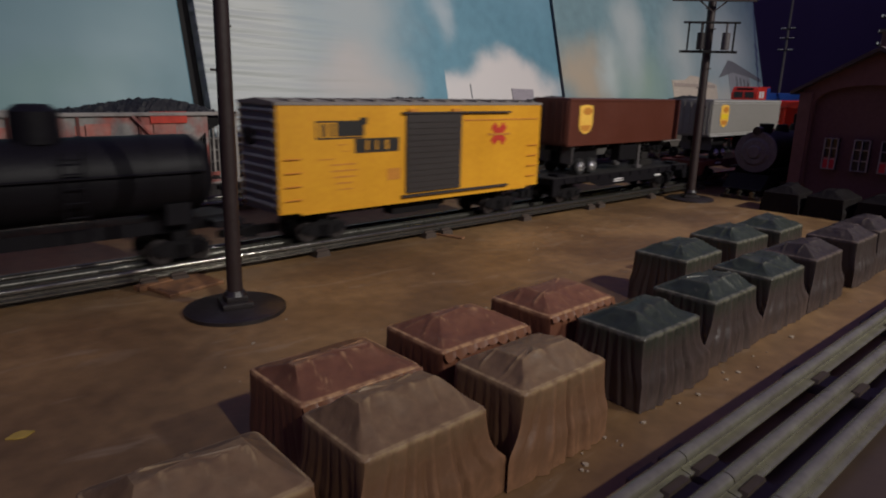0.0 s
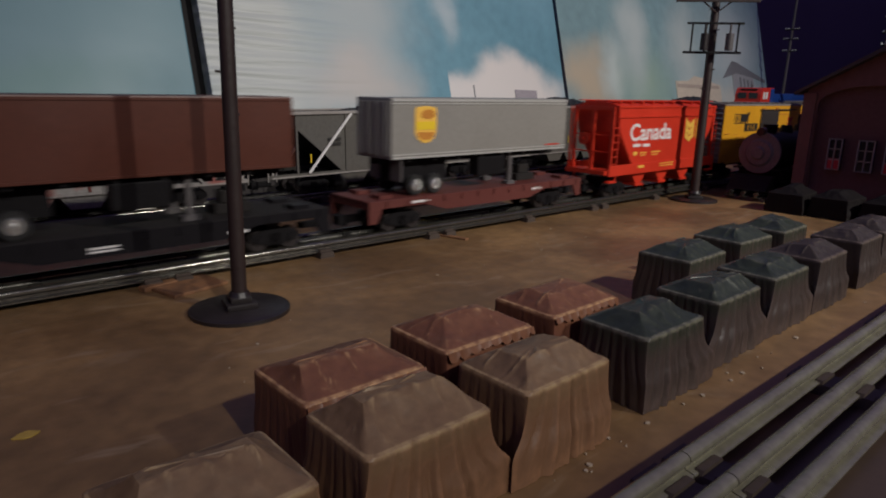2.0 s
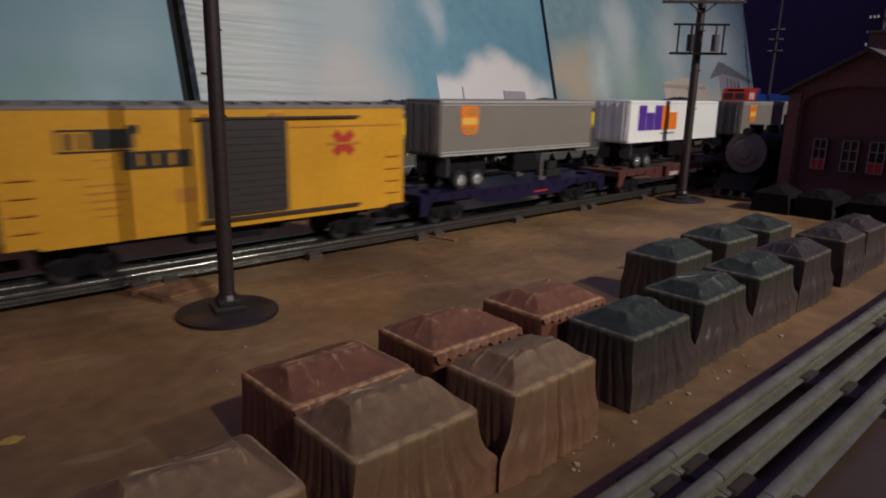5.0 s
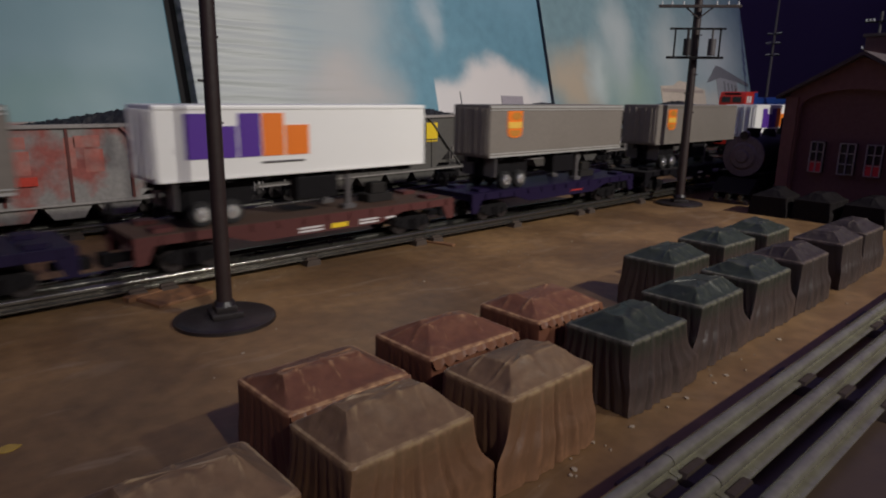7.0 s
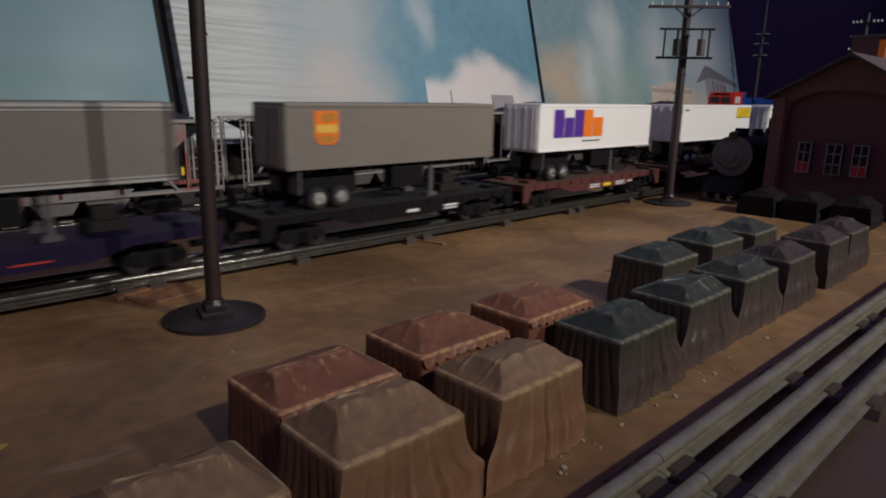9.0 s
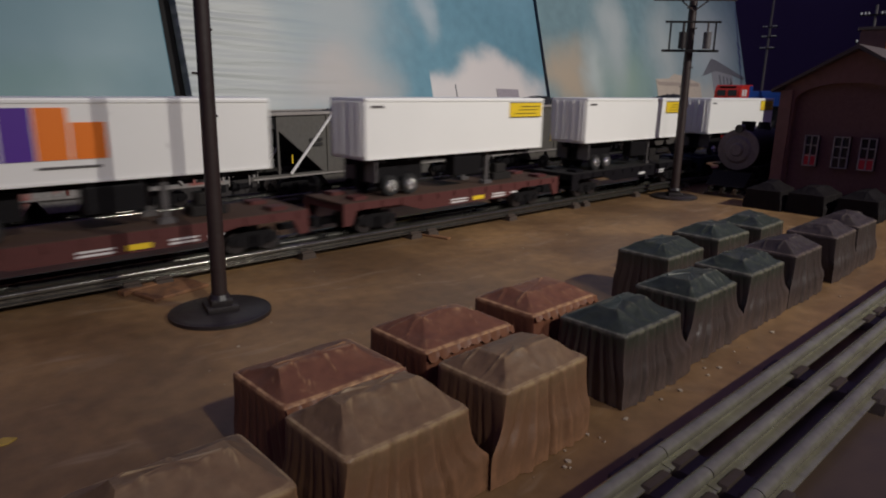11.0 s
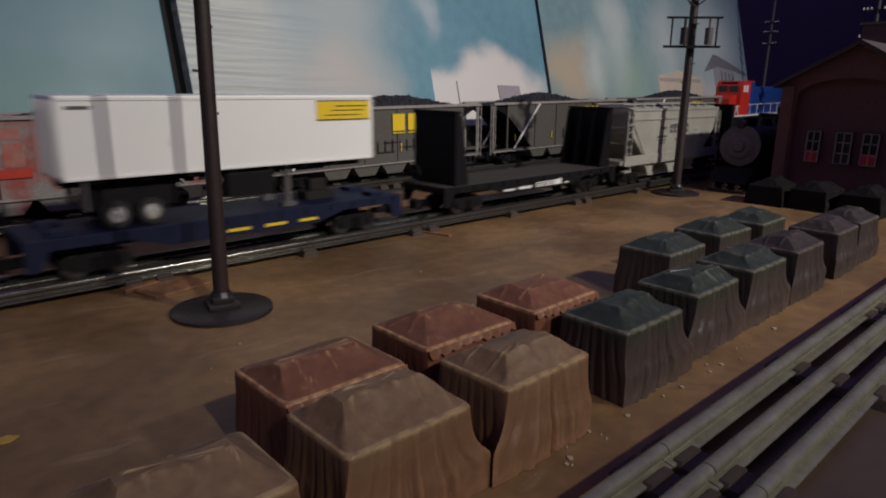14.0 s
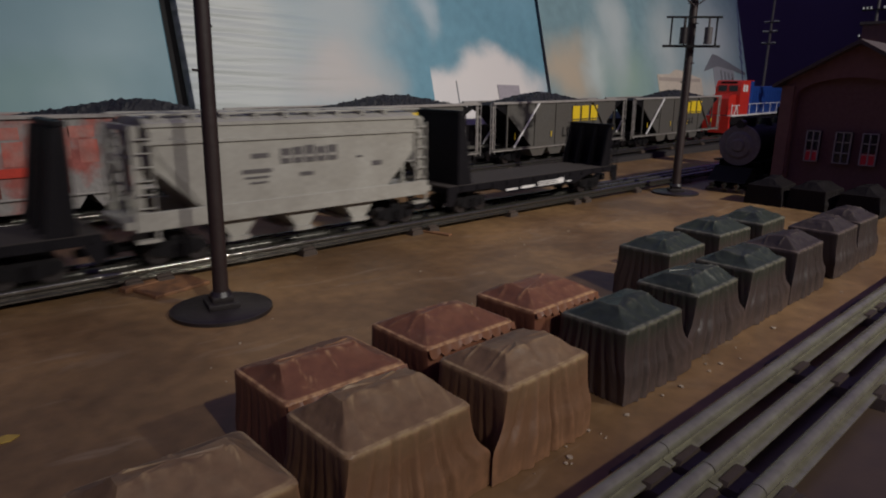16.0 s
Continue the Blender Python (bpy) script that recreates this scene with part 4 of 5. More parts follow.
def hub_wheel(t, x, y, z, r):
    s = -1 if y < 0 else 1
    bm = bmesh.new()
    rod(bm, (x, y, z), (x, y + s * 0.0075, z), r, 24)
    bmesh.ops.bevel(bm, geom=[e for e in bm.edges if len(e.link_faces) == 2 and abs(e.calc_face_angle(0)) > 1], offset=0.0012, segments=2, affect="EDGES")
    ty = part("tyre", bm, TYRE, t, "", None, True)
    bm = bmesh.new()
    rod(bm, (x, y + s * 0.0074, z), (x, y + s * 0.0086, z), r * 0.62, 20, r * 0.55)
    rod(bm, (x, y + s * 0.0084, z), (x, y + s * 0.011, z), r * 0.26, 12, r * 0.18)
    for a in range(8):
        u = a / 8 * 2 * math.pi
        rod(bm, (x + math.cos(u) * r * 0.42, y + s * 0.0084, z + math.sin(u) * r * 0.42), (x + math.cos(u) * r * 0.42, y + s * 0.0094, z + math.sin(u) * r * 0.42), r * 0.07, 6)
    part("hub", bm, CHROME, ty, "bright metal hub", None, True)


def trailer(paint, label, logo=None, rear_doors=True, ribs=False):
    t = empty("semi_trailer", label, "semi-trailer", "trailers on the moving train")
    h, w, z0, z1 = 0.119, 0.026, 0.064, 0.1168
    part("body", boxes((-h, h, -w, w, z0, z1), bevel=0.0012), paint, t)
    for s in (-1, 1):
        part("bottom_rail", boxes((-h + 0.001, h - 0.001, *sorted((s * w, s * (w + 0.0007))), z0 + 0.0005, z0 + 0.0022)), BRIGHT if ribs else paint, t)
        part("top_rail", boxes((-h + 0.001, h - 0.001, *sorted((s * w, s * (w + 0.0007))), z1 - 0.003, z1 - 0.0012)), BRIGHT if ribs else paint, t)
        if ribs:
            part("rail_strip", boxes((-h + 0.001, h - 0.001, *sorted((s * w, s * (w + 0.0006))), z1 - 0.0055, z1 - 0.0045), (-h + 0.001, h - 0.001, *sorted((s * w, s * (w + 0.0006))), z0 + 0.0036, z0 + 0.0046)), BRIGHT, t)
    for y0, y1 in ((-w + 0.003, -0.001), (0.001, w - 0.003)):
        d = part("rear_door", boxes((-h - 0.0012, -h + 0.0004, y0, y1, z0 + 0.003, z1 - 0.003), bevel=0.0005), paint, t, "trailer rear door")
        for k in (0.25, 0.7):
            part("lock_rod", rods(((-h - 0.0018, y0 + (y1 - y0) * k, z0 + 0.003), (-h - 0.0018, y0 + (y1 - y0) * k, z1 - 0.003), 0.0007)), paint, d)
    part("nose_panel", boxes((h, h + 0.0012, -w + 0.004, w - 0.004, z0 + 0.004, z1 - 0.004), bevel=0.0006), paint, t)
    part("underframe", boxes((-h + 0.002, h - 0.002, -0.008, -0.005, z0 - 0.006, z0), (-h + 0.002, h - 0.002, 0.005, 0.008, z0 - 0.006, z0), *[(-h + 0.02 + 0.03 * i, -h + 0.023 + 0.03 * i, -w + 0.002, w - 0.002, z0 - 0.003, z0) for i in range(7)]), BLACK, t)
    part("bogie", boxes((-h + 0.016, -h + 0.075, -0.013, 0.013, 0.042, z0 - 0.004)), BLACK, t)
    for x in (-h + 0.03, -h + 0.0525):
        for y in (-0.0165, 0.0165):
            hub_wheel(t, x, y, 0.0398, 0.0093)
    part("mud_flap", boxes((-h + 0.012, -h + 0.0135, -w + 0.002, -0.008, 0.044, z0), (-h + 0.012, -h + 0.0135, 0.008, w - 0.002, 0.044, z0)), SMOKEBOX, t, "grey mud flaps")
    for y in (-0.017, 0.017):
        part("landing_leg", boxes((0.038, 0.042, y - 0.002, y + 0.002, 0.034, z0), (0.0345, 0.0455, y - 0.004, y + 0.004, 0.0305, 0.034)), SMOKEBOX, t, "grey landing leg")
    part("side_box", boxes((-0.012, 0.026, -w + 0.002, -0.011, 0.043, z0 - 0.003), bevel=0.0008), BLACK, t)
    if logo:
        logo(t, -w - 0.0003)
    return t


def shield_logo(colours, x=-0.082, z=0.094, s=1.0, square=False):
    """A shield: ground, darker oval at its upper right, bright band across, darker field below."""
    def draw(t, y):
        if square:
            outline = [(-0.0125, 0.0145), (0.0125, 0.0145), (0.0125, -0.008), (0.0105, -0.0125), (0.006, -0.015), (-0.006, -0.015), (-0.0105, -0.0125), (-0.0125, -0.008)]
        else:
            outline = [(-0.0125, 0.013), (-0.0105, 0.015), (0.0, 0.016), (0.0105, 0.015), (0.0125, 0.013), (0.0125, -0.007), (0.0095, -0.0125), (0.004, -0.0158), (0.0, -0.0165), (-0.004, -0.0158), (-0.0095, -0.0125), (-0.0125, -0.007)]
        sh = part("shield", prism(bmesh.new(), [(x + a * s, z + b * s) for a, b in outline], y - 0.0004, y), colours[0], t, "shield-shaped emblem")
        oval = [(x + s * (0.0022 + 0.0082 * math.cos(k * math.pi / 8)), z + s * (0.0088 + 0.0042 * math.sin(k * math.pi / 8))) for k in range(16)]
        part("shield_oval", prism(bmesh.new(), oval, y - 0.0007, y - 0.0003), colours[1], sh, "darker oval")
        part("shield_band", boxes((x - 0.0112 * s, x + 0.0112 * s, y - 0.0008, y - 0.0003, z - 0.0045 * s, z + 0.0025 * s)), colours[2], sh)
        low = [(-0.0095, -0.0068), (0.0095, -0.0068), (0.0088, -0.0105), (0.004, -0.0135), (-0.004, -0.0135), (-0.0088, -0.0105)]
        part("shield_field", prism(bmesh.new(), [(x + a * s, z + b * s) for a, b in low], y - 0.0007, y - 0.0003), colours[1], sh)
    return draw


def block_logo(t, y, x=-0.0925):
    """Plain violet and orange blocks in a row."""
    z = 0.0795
    for a, b, h in ((0.0, 0.0185, 0.0315), (0.02, 0.0375, 0.0225), (0.039, 0.0565, 0.0315)):
        bars(t, "violet_block", MARK_VIOLET, y, [(x + a, x + b, z, z + h)], "plain violet block")
    for a, b, h in ((0.0575, 0.0755, 0.0315), (0.077, 0.097, 0.0225)):
        bars(t, "orange_block", ORANGE, y, [(x + a, x + b, z, z + h)], "plain orange block")
    bars(t, "small_bar", SMOKEBOX, y, [(x + 0.0565, x + 0.0925, z - 0.0055, z - 0.004)])


def yellow_sign(t, y):
    s = part("yellow_sign", boxes((0.064, 0.115, y - 0.0005, y + 0.0002, 0.0975, 0.1125)), MARK_YELLOW, t, "yellow sign with black border")
    bars(s, "sign_border", MARK_BLACK, y - 0.0005, [(0.064, 0.115, 0.0972, 0.0979), (0.064, 0.115, 0.112, 0.1127), (0.081, 0.112, 0.1078, 0.1086), (0.077, 0.109, 0.1045, 0.1052), (0.072, 0.106, 0.1008, 0.1015)])
    bars(t, "corner_bar", SMOKEBOX, y, [(-0.113, -0.099, 0.1085, 0.1105)])


def covered_hopper(paint, dark, label, wordmark, h, bays, cage=True, zt=0.1085):
    """Covered hopper: waisted sides, slope ends under the roof, hatches, end cages, discharge gates."""
    c = empty("covered_hopper", label, "hopper car", "cars of the moving train")
    w, zs = 0.0315, 0.033
    for s in (-1, 1):
        bm = bmesh.new()
        a, b = s * (w - 0.001), s * (w - 0.0025)
        prism(bm, [(-h, zt), (-h + 0.006, zt - 0.03 if cage else zt - 0.02), (-h + 0.036, zs + 0.006), (h - 0.036, zs + 0.006), (h - 0.006, zt - 0.03 if cage else zt - 0.02), (h, zt)], *sorted((a, b)))
        part("side_sheet", bm, paint, c, "smooth side sheet")
        part("side_sill", boxes((-h - 0.012, h + 0.012, *sorted((s * w, s * (w - 0.003))), zs - 0.006, zs + 0.0068), bevel=0.0006), paint, c)
        part("top_chord", boxes((-h - 0.002, h + 0.002, *sorted((s * (w - 0.002), s * (w + 0.0006))), zt - 0.0125, zt - 0.0105), (-h - 0.002, h + 0.002, *sorted((s * (w - 0.002), s * (w + 0.0004))), zt - 0.001, zt + 0.0015)), paint, c)
        for x in (-h - 0.004, h + 0.004):
            ladder(c, x - 0.006, x + 0.006, s * (w - 0.0006), zs - 0.004, zt - 0.004 if not cage else zt - 0.02, 7, paint)
            part("corner_post", boxes((x - 0.0068, x - 0.005, *sorted((s * w, s * (w - 0.002))), zs, zt), (x + 0.005, x + 0.0068, *sorted((s * w, s * (w - 0.002))), zs - 0.014, zs)), paint, c)
            part("step", boxes((x - 0.008, x + 0.008, *sorted((s * w, s * (w - 0.006))), zs - 0.014, zs - 0.0118)), paint, c)
    bm = bmesh.new()
    prism(bm, [(-h, zt), (-h + 0.004, zt - 0.03), (-h + 0.04, zs), (h - 0.04, zs), (h - 0.004, zt - 0.03), (h, zt)], -w + 0.0026, w - 0.0026)
    part("hold", bm, dark, c, "shaded slope sheets")
    for x in (-h - 0.006, h + 0.006):
        part("end_frame", boxes((x - 0.002, x + 0.002, -w + 0.003, -w + 0.006, zs, zt), (x - 0.002, x + 0.002, w - 0.006, w - 0.003, zs, zt), (x - 0.002, x + 0.002, -w + 0.006, w - 0.006, zt - 0.004, zt), (x - 0.0015, x + 0.0015, -0.002, 0.002, zs, zt - 0.004)), paint, c)
        part("platform", boxes((x - 0.012, x + 0.012, -w + 0.003, w - 0.003, zs - 0.004, zs + 0.001)), paint, c)
        part("end_rail", rods(((x, -w + 0.003, 0.055), (x, w - 0.003, 0.055), 0.0008), ((x, -w + 0.003, 0.075), (x, w - 0.003, 0.075), 0.0008)), paint, c)
    part("roof", prism_x(bmesh.new(), [(-w + 0.001, zt), (-w * 0.75, zt + 0.0035), (-w * 0.3, zt + 0.0052), (w * 0.3, zt + 0.0052), (w * 0.75, zt + 0.0035), (w - 0.001, zt)], -h, h), paint, c, "", None, True)
    for i in range(6):
        x = -h + 0.024 + (2 * h - 0.048) / 5 * i
        part("hatch", boxes((x - 0.014, x + 0.014, -0.012, 0.012, zt + 0.005, zt + 0.0072), bevel=0.0008), paint, c)
    part("running_board", boxes((-h - 0.01, h + 0.01, -0.022, -0.016, zt + 0.0065, zt + 0.0075), (-h - 0.01, h + 0.01, 0.016, 0.022, zt + 0.0065, zt + 0.0075), *[(-h + 0.008 + 0.024 * i, -h + 0.011 + 0.024 * i, -0.026, 0.026, zt + 0.003, zt + 0.0066) for i in range(int(h / 0.012))]), dark, c)
    for i in range(bays):
        x = -0.055 + 0.11 / max(1, bays - 1) * i
        g = bmesh.new()
        prism(g, [(x - 0.021, zs), (x + 0.021, zs), (x + 0.006, 0.0135), (x - 0.006, 0.0135)], -w + 0.006, w - 0.006)
        part("discharge_chute", g, paint, c)
        part("gate", boxes((x - 0.0085, x + 0.0085, -w + 0.004, w - 0.004, 0.0105, 0.0135)), dark, c)
    wordmark(c, -w + 0.0008)
    brake_wheel(c, -h - 0.01, 0.01, 0.07, dark)
    trucks(c, (-h + 0.018, h - 0.018))
    couplers(c, h + 0.012)
    return c


def wheat_wordmark(c, y):
    place_words("white_word", "Canada", 0.0285, MARK_WHITE, c, -0.091, y, 0.0685, "large white word", 1.13)
    for x, m in ((0.052, GOLD), (0.079, DARK_GOLD)):
        for i in range(3):
            z = 0.0625 + 0.0085 * i
            half = [(x + 0.0115, z + 0.006), (x + 0.0115, z + 0.0145), (x + 0.006, z + 0.0105), (x, z + 0.0065)]
            outline = [(x, z)] + half + [(2 * x - a, b) for a, b in half[2::-1]]
            part("wheat_ear", prism(bmesh.new(), outline, y - 0.0004, y), m, c, "golden wheat-ear chevron")
    bars(c, "lettering_bar", MARK_WHITE, y, [(-0.082, -0.066, 0.0605, 0.064), (-0.06, -0.044, 0.06, 0.0635)], "white lettering bar")
    bars(c, "lettering_bar", GOLD, y, [(-0.08, -0.072, 0.05, 0.0545), (-0.066, -0.05, 0.052, 0.0533), (-0.064, -0.052, 0.049, 0.0502), (-0.04, -0.018, 0.052, 0.0533), (-0.038, -0.024, 0.0488, 0.05)], "small gold lettering bar")
    bars(c, "lettering_bar", GOLD, -0.0317, [(-0.018, 0.016, 0.0365, 0.0375), (-0.018, 0.016, 0.0335, 0.0345), (-0.068, -0.055, 0.034, 0.037)])


def stencil_wordmark(c, y):
    bars(c, "stencil_block", SMOKEBOX, y, [(-0.02 + 0.0105 * i, -0.0115 + 0.0105 * i, 0.0655, 0.077 + 0.0008 * (i % 3)) for i in range(5)], "grey stencilled block")
    bars(c, "stencil_gap", PALE_GREY, y - 0.0003, [(-0.0185 + 0.0105 * i, -0.013 + 0.0105 * i, 0.0695, 0.0715) for i in range(5)])
    bars(c, "lettering_bar", SMOKEBOX, y, [(-0.044, -0.03, 0.071, 0.0745), (-0.052, -0.028, 0.06, 0.063), (-0.05, -0.03, 0.056, 0.0575), (-0.046, -0.032, 0.052, 0.0535), (-0.004, 0.008, 0.055, 0.058), (0.05, 0.056, 0.066, 0.0675), (0.066, 0.076, 0.058, 0.062)], "grey lettering bar")


def bulkhead_flat(label, open_end=False):
    c = flatcar(BLACK_CAR, [(MARK_WHITE, [(-0.062, -0.044, 0.0185, 0.0205), (-0.038, -0.016, 0.0185, 0.0212), (-0.01, 0.036, 0.0185, 0.0195), (-0.01, 0.036, 0.0205, 0.0215), (-0.01, 0.036, 0.0225, 0.0235), (0.024, 0.036, 0.0185, 0.0245), (0.042, 0.05, 0.0185, 0.02)])], BARE_DECK, label, hitched=False)
    for s in (-1, 1):
        x, top = s * 0.1265, 0.08 if open_end and s > 0 else 0.1005
        b = part("bulkhead", boxes((*sorted((x, x + s * 0.005)), -0.0305, 0.0305, 0.0305, top), bevel=0.0006), BLACK_CAR, c, "tall black end bulkhead")
        part("bulkhead_cap", boxes((*sorted((x - s * 0.001, x + s * 0.006)), -0.0312, 0.0312, top - 0.002, top + 0.0012), bevel=0.0004), BLACK_CAR, b)
        for y in (-0.0285, -0.01, 0.01, 0.0285):
            bm = bmesh.new()
            prism(bm, [(x + s * 0.0002, top - 0.003), (x - s * 0.003, top - 0.003), (x - s * 0.014, 0.0305), (x + s * 0.0002, 0.0305)], y - 0.0014, y + 0.0014)
            part("bulkhead_gusset", bm, BLACK_CAR, b)
    if open_end:
        ladder(c, 0.134, 0.143, -0.0315, 0.022, 0.062, 4, BLACK_CAR)
    return c


def tank_car(label):
    c = empty("tank_car", label, "tank car", "cars of the moving train")
    h, r, zc = 0.094, 0.0275, 0.0612
    bm = bmesh.new()
    rod(bm, (-h, 0, zc), (h, 0, zc), r, 40)
    for s in (-1, 1):
        rod(bm, (s * h, 0, zc), (s * (h + 0.009), 0, zc), r, 40, r * 0.78)
        rod(bm, (s * (h + 0.009), 0, zc), (s * (h + 0.013), 0, zc), r * 0.78, 40, r * 0.3)
    part("tank", bm, BLACK_CAR, c, "black tank barrel", None, True)
    for x in (-0.062, -0.024, 0.024, 0.062):
        bm = bmesh.new()
        rod(bm, (x - 0.0015, 0, zc), (x + 0.0015, 0, zc), r + 0.0006, 40)
        part("tank_band", bm, BLACK_CAR, c, "", None, True)
    bm = bmesh.new()
    rod(bm, (0, 0, zc + r - 0.003), (0, 0, 0.1055), 0.015, 24, 0.0145)
    rod(bm, (0, 0, 0.1055), (0, 0, 0.1095), 0.0145, 24, 0.009)
    part("dome", bm, BLACK_CAR, c, "", None, True)
    for y in (-0.0295, 0.0295):
        part("handrail", rods(((-h, y, zc + 0.004), (h, y, zc + 0.004), 0.0008), *[((x, y, zc + 0.004), (x, y * 0.9, zc), 0.0007) for x in (-0.085, -0.045, 0, 0.045, 0.085)]), BLACK_CAR, c)
    part("underframe", boxes((-0.12, 0.12, -0.012, 0.012, 0.021, 0.03), (-0.12, -0.098, -0.03, 0.03, 0.024, 0.0285), (0.098, 0.12, -0.03, 0.03, 0.024, 0.0285), (-0.086, -0.068, -0.022, 0.022, 0.028, 0.043), (0.068, 0.086, -0.022, 0.022, 0.028, 0.043)), BLACK_CAR, c)
    for s in (-1, 1):
        ladder(c, s * 0.012 - 0.006, s * 0.012 + 0.006, s * -0.0305, 0.028, 0.082, 6, BLACK_CAR)
    trucks(c, (-0.077, 0.077))
    couplers(c, 0.124)
    return c


# ---- the moving train: things that ride together and their place along the train
RIDERS = []


def ride(ob, s):
    ob.matrix_basis = pose(s, MAIN_Y, RT)
    RIDERS.append((ob, s))
    return ob


WB = [(-0.022, 0.0, 0.0205, 0.0218), (-0.022, 0.0, 0.0178, 0.0192), (0.036, 0.056, 0.0205, 0.0218), (0.036, 0.056, 0.0178, 0.0192), (0.064, 0.074, 0.0195, 0.021)]
YB = [(0.008, 0.024, 0.018, 0.0218)]
ride(tank_car("black tank car with bands and handrail"), 0.08)
ride(boxcar("yellow boxcar with dark door and red emblem"), 0.378)
ride(boxcar("yellow boxcar with dark door behind the red hopper"), 1.660)
flat_black = [(MARK_WHITE, [(-0.03, -0.012, 0.019, 0.0202), (-0.03, -0.012, 0.0213, 0.0226), (0.062, 0.076, 0.0195, 0.0218)])]
black2 = [(MARK_WHITE, [(0.0, 0.014, 0.0195, 0.0222), (0.046, 0.064, 0.018, 0.0192), (0.046, 0.064, 0.0205, 0.0225)])]
ride(flatcar(BLACK_CAR, flat_black, DECK, "black flatcar carrying a brown trailer"), 0.703)
ride(trailer(BROWN, "dark brown semi-trailer with a gold shield", shield_logo((GOLD, DARK_GOLD, GOLD), -0.089)), 0.703)
ride(flatcar(OXIDE, [(MARK_WHITE, [(-0.1, -0.08, 0.0255, 0.0275), (0.062, 0.076, 0.024, 0.026)])], OXIDE, "oxide red flatcar carrying a grey trailer"), 1.034)
ride(trailer(SILVER, "grey semi-trailer with gold shield and ribbed rails", shield_logo((GOLD, DARK_GOLD, MARK_YELLOW), -0.081), True, True), 1.034)
bars(RIDERS[-1][0], "red_bar", MARK_RED, -0.0263, [(0.085, 0.108, 0.069, 0.0705)])
ride(covered_hopper(RED, RED, "bright red covered grain hopper with white word", wheat_wordmark, 0.117, 3), 1.363)
for s, p, mk, tr in ((1.9775, PURPLE, [(MARK_RED, [(0.014, 0.036, 0.0202, 0.0214)])], "taupe"), (2.302, RUST_RED, [(MARK_WHITE, WB), (MARK_YELLOW, YB)], "blocks"), (2.6198, PURPLE, [(MARK_RED, [(0.014, 0.036, 0.0202, 0.0214)])], "taupe"),
                     (2.9422, BLACK_CAR, black2, "taupe"), (3.2537, RUST_RED, [(MARK_WHITE, WB), (MARK_YELLOW, YB)], "blocks"), (3.5797, RUST_RED, [(MARK_WHITE, WB), (MARK_YELLOW, YB)], "sign"),
                     (3.8989, BLACK_CAR, black2, "sign"), (4.2142, BLUE, [(MARK_YELLOW, [(-0.018, 0.0, 0.019, 0.0212), (0.012, 0.03, 0.019, 0.0212), (0.042, 0.058, 0.019, 0.0212)])], "sign")):
    paint_name = {PURPLE: "purple", RUST_RED: "warm red", BLACK_CAR: "black", BLUE: "navy blue"}[p]
    load_name = {"taupe": "taupe", "blocks": "white", "sign": "white"}[tr]
    ride(flatcar(p, mk, p if p in (PURPLE, BLUE) else BROWN_DECK if p is RUST_RED else DECK, f"{paint_name} flatcar carrying a {load_name} trailer"), s)
    if tr == "taupe":
        ride(trailer(TAUPE, "taupe semi-trailer with an orange shield emblem", shield_logo((ORANGE, DARK_GOLD, GOLD), -0.0815, 0.0975, 0.92, True), True, p is PURPLE), s)
    elif tr == "blocks":
        ride(trailer(WHITE, "white semi-trailer with violet and orange block emblem", block_logo if s > 3 else (lambda t, y: block_logo(t, y, -0.0985))), s if s > 3 else s - 0.006)
    else:
        ride(trailer(WHITE, "white semi-trailer with a yellow sign", yellow_sign), s)
ride(bulkhead_flat("empty black bulkhead flatcar behind a trailer"), 4.559)
ride(covered_hopper(PALE_GREY, PALE_GREY, "pale grey weathered covered hopper with stencilled blocks", stencil_wordmark, 0.117, 3, False, 0.097), 4.854)
ride(bulkhead_flat("empty black bulkhead flatcar at the end", True), 5.155)


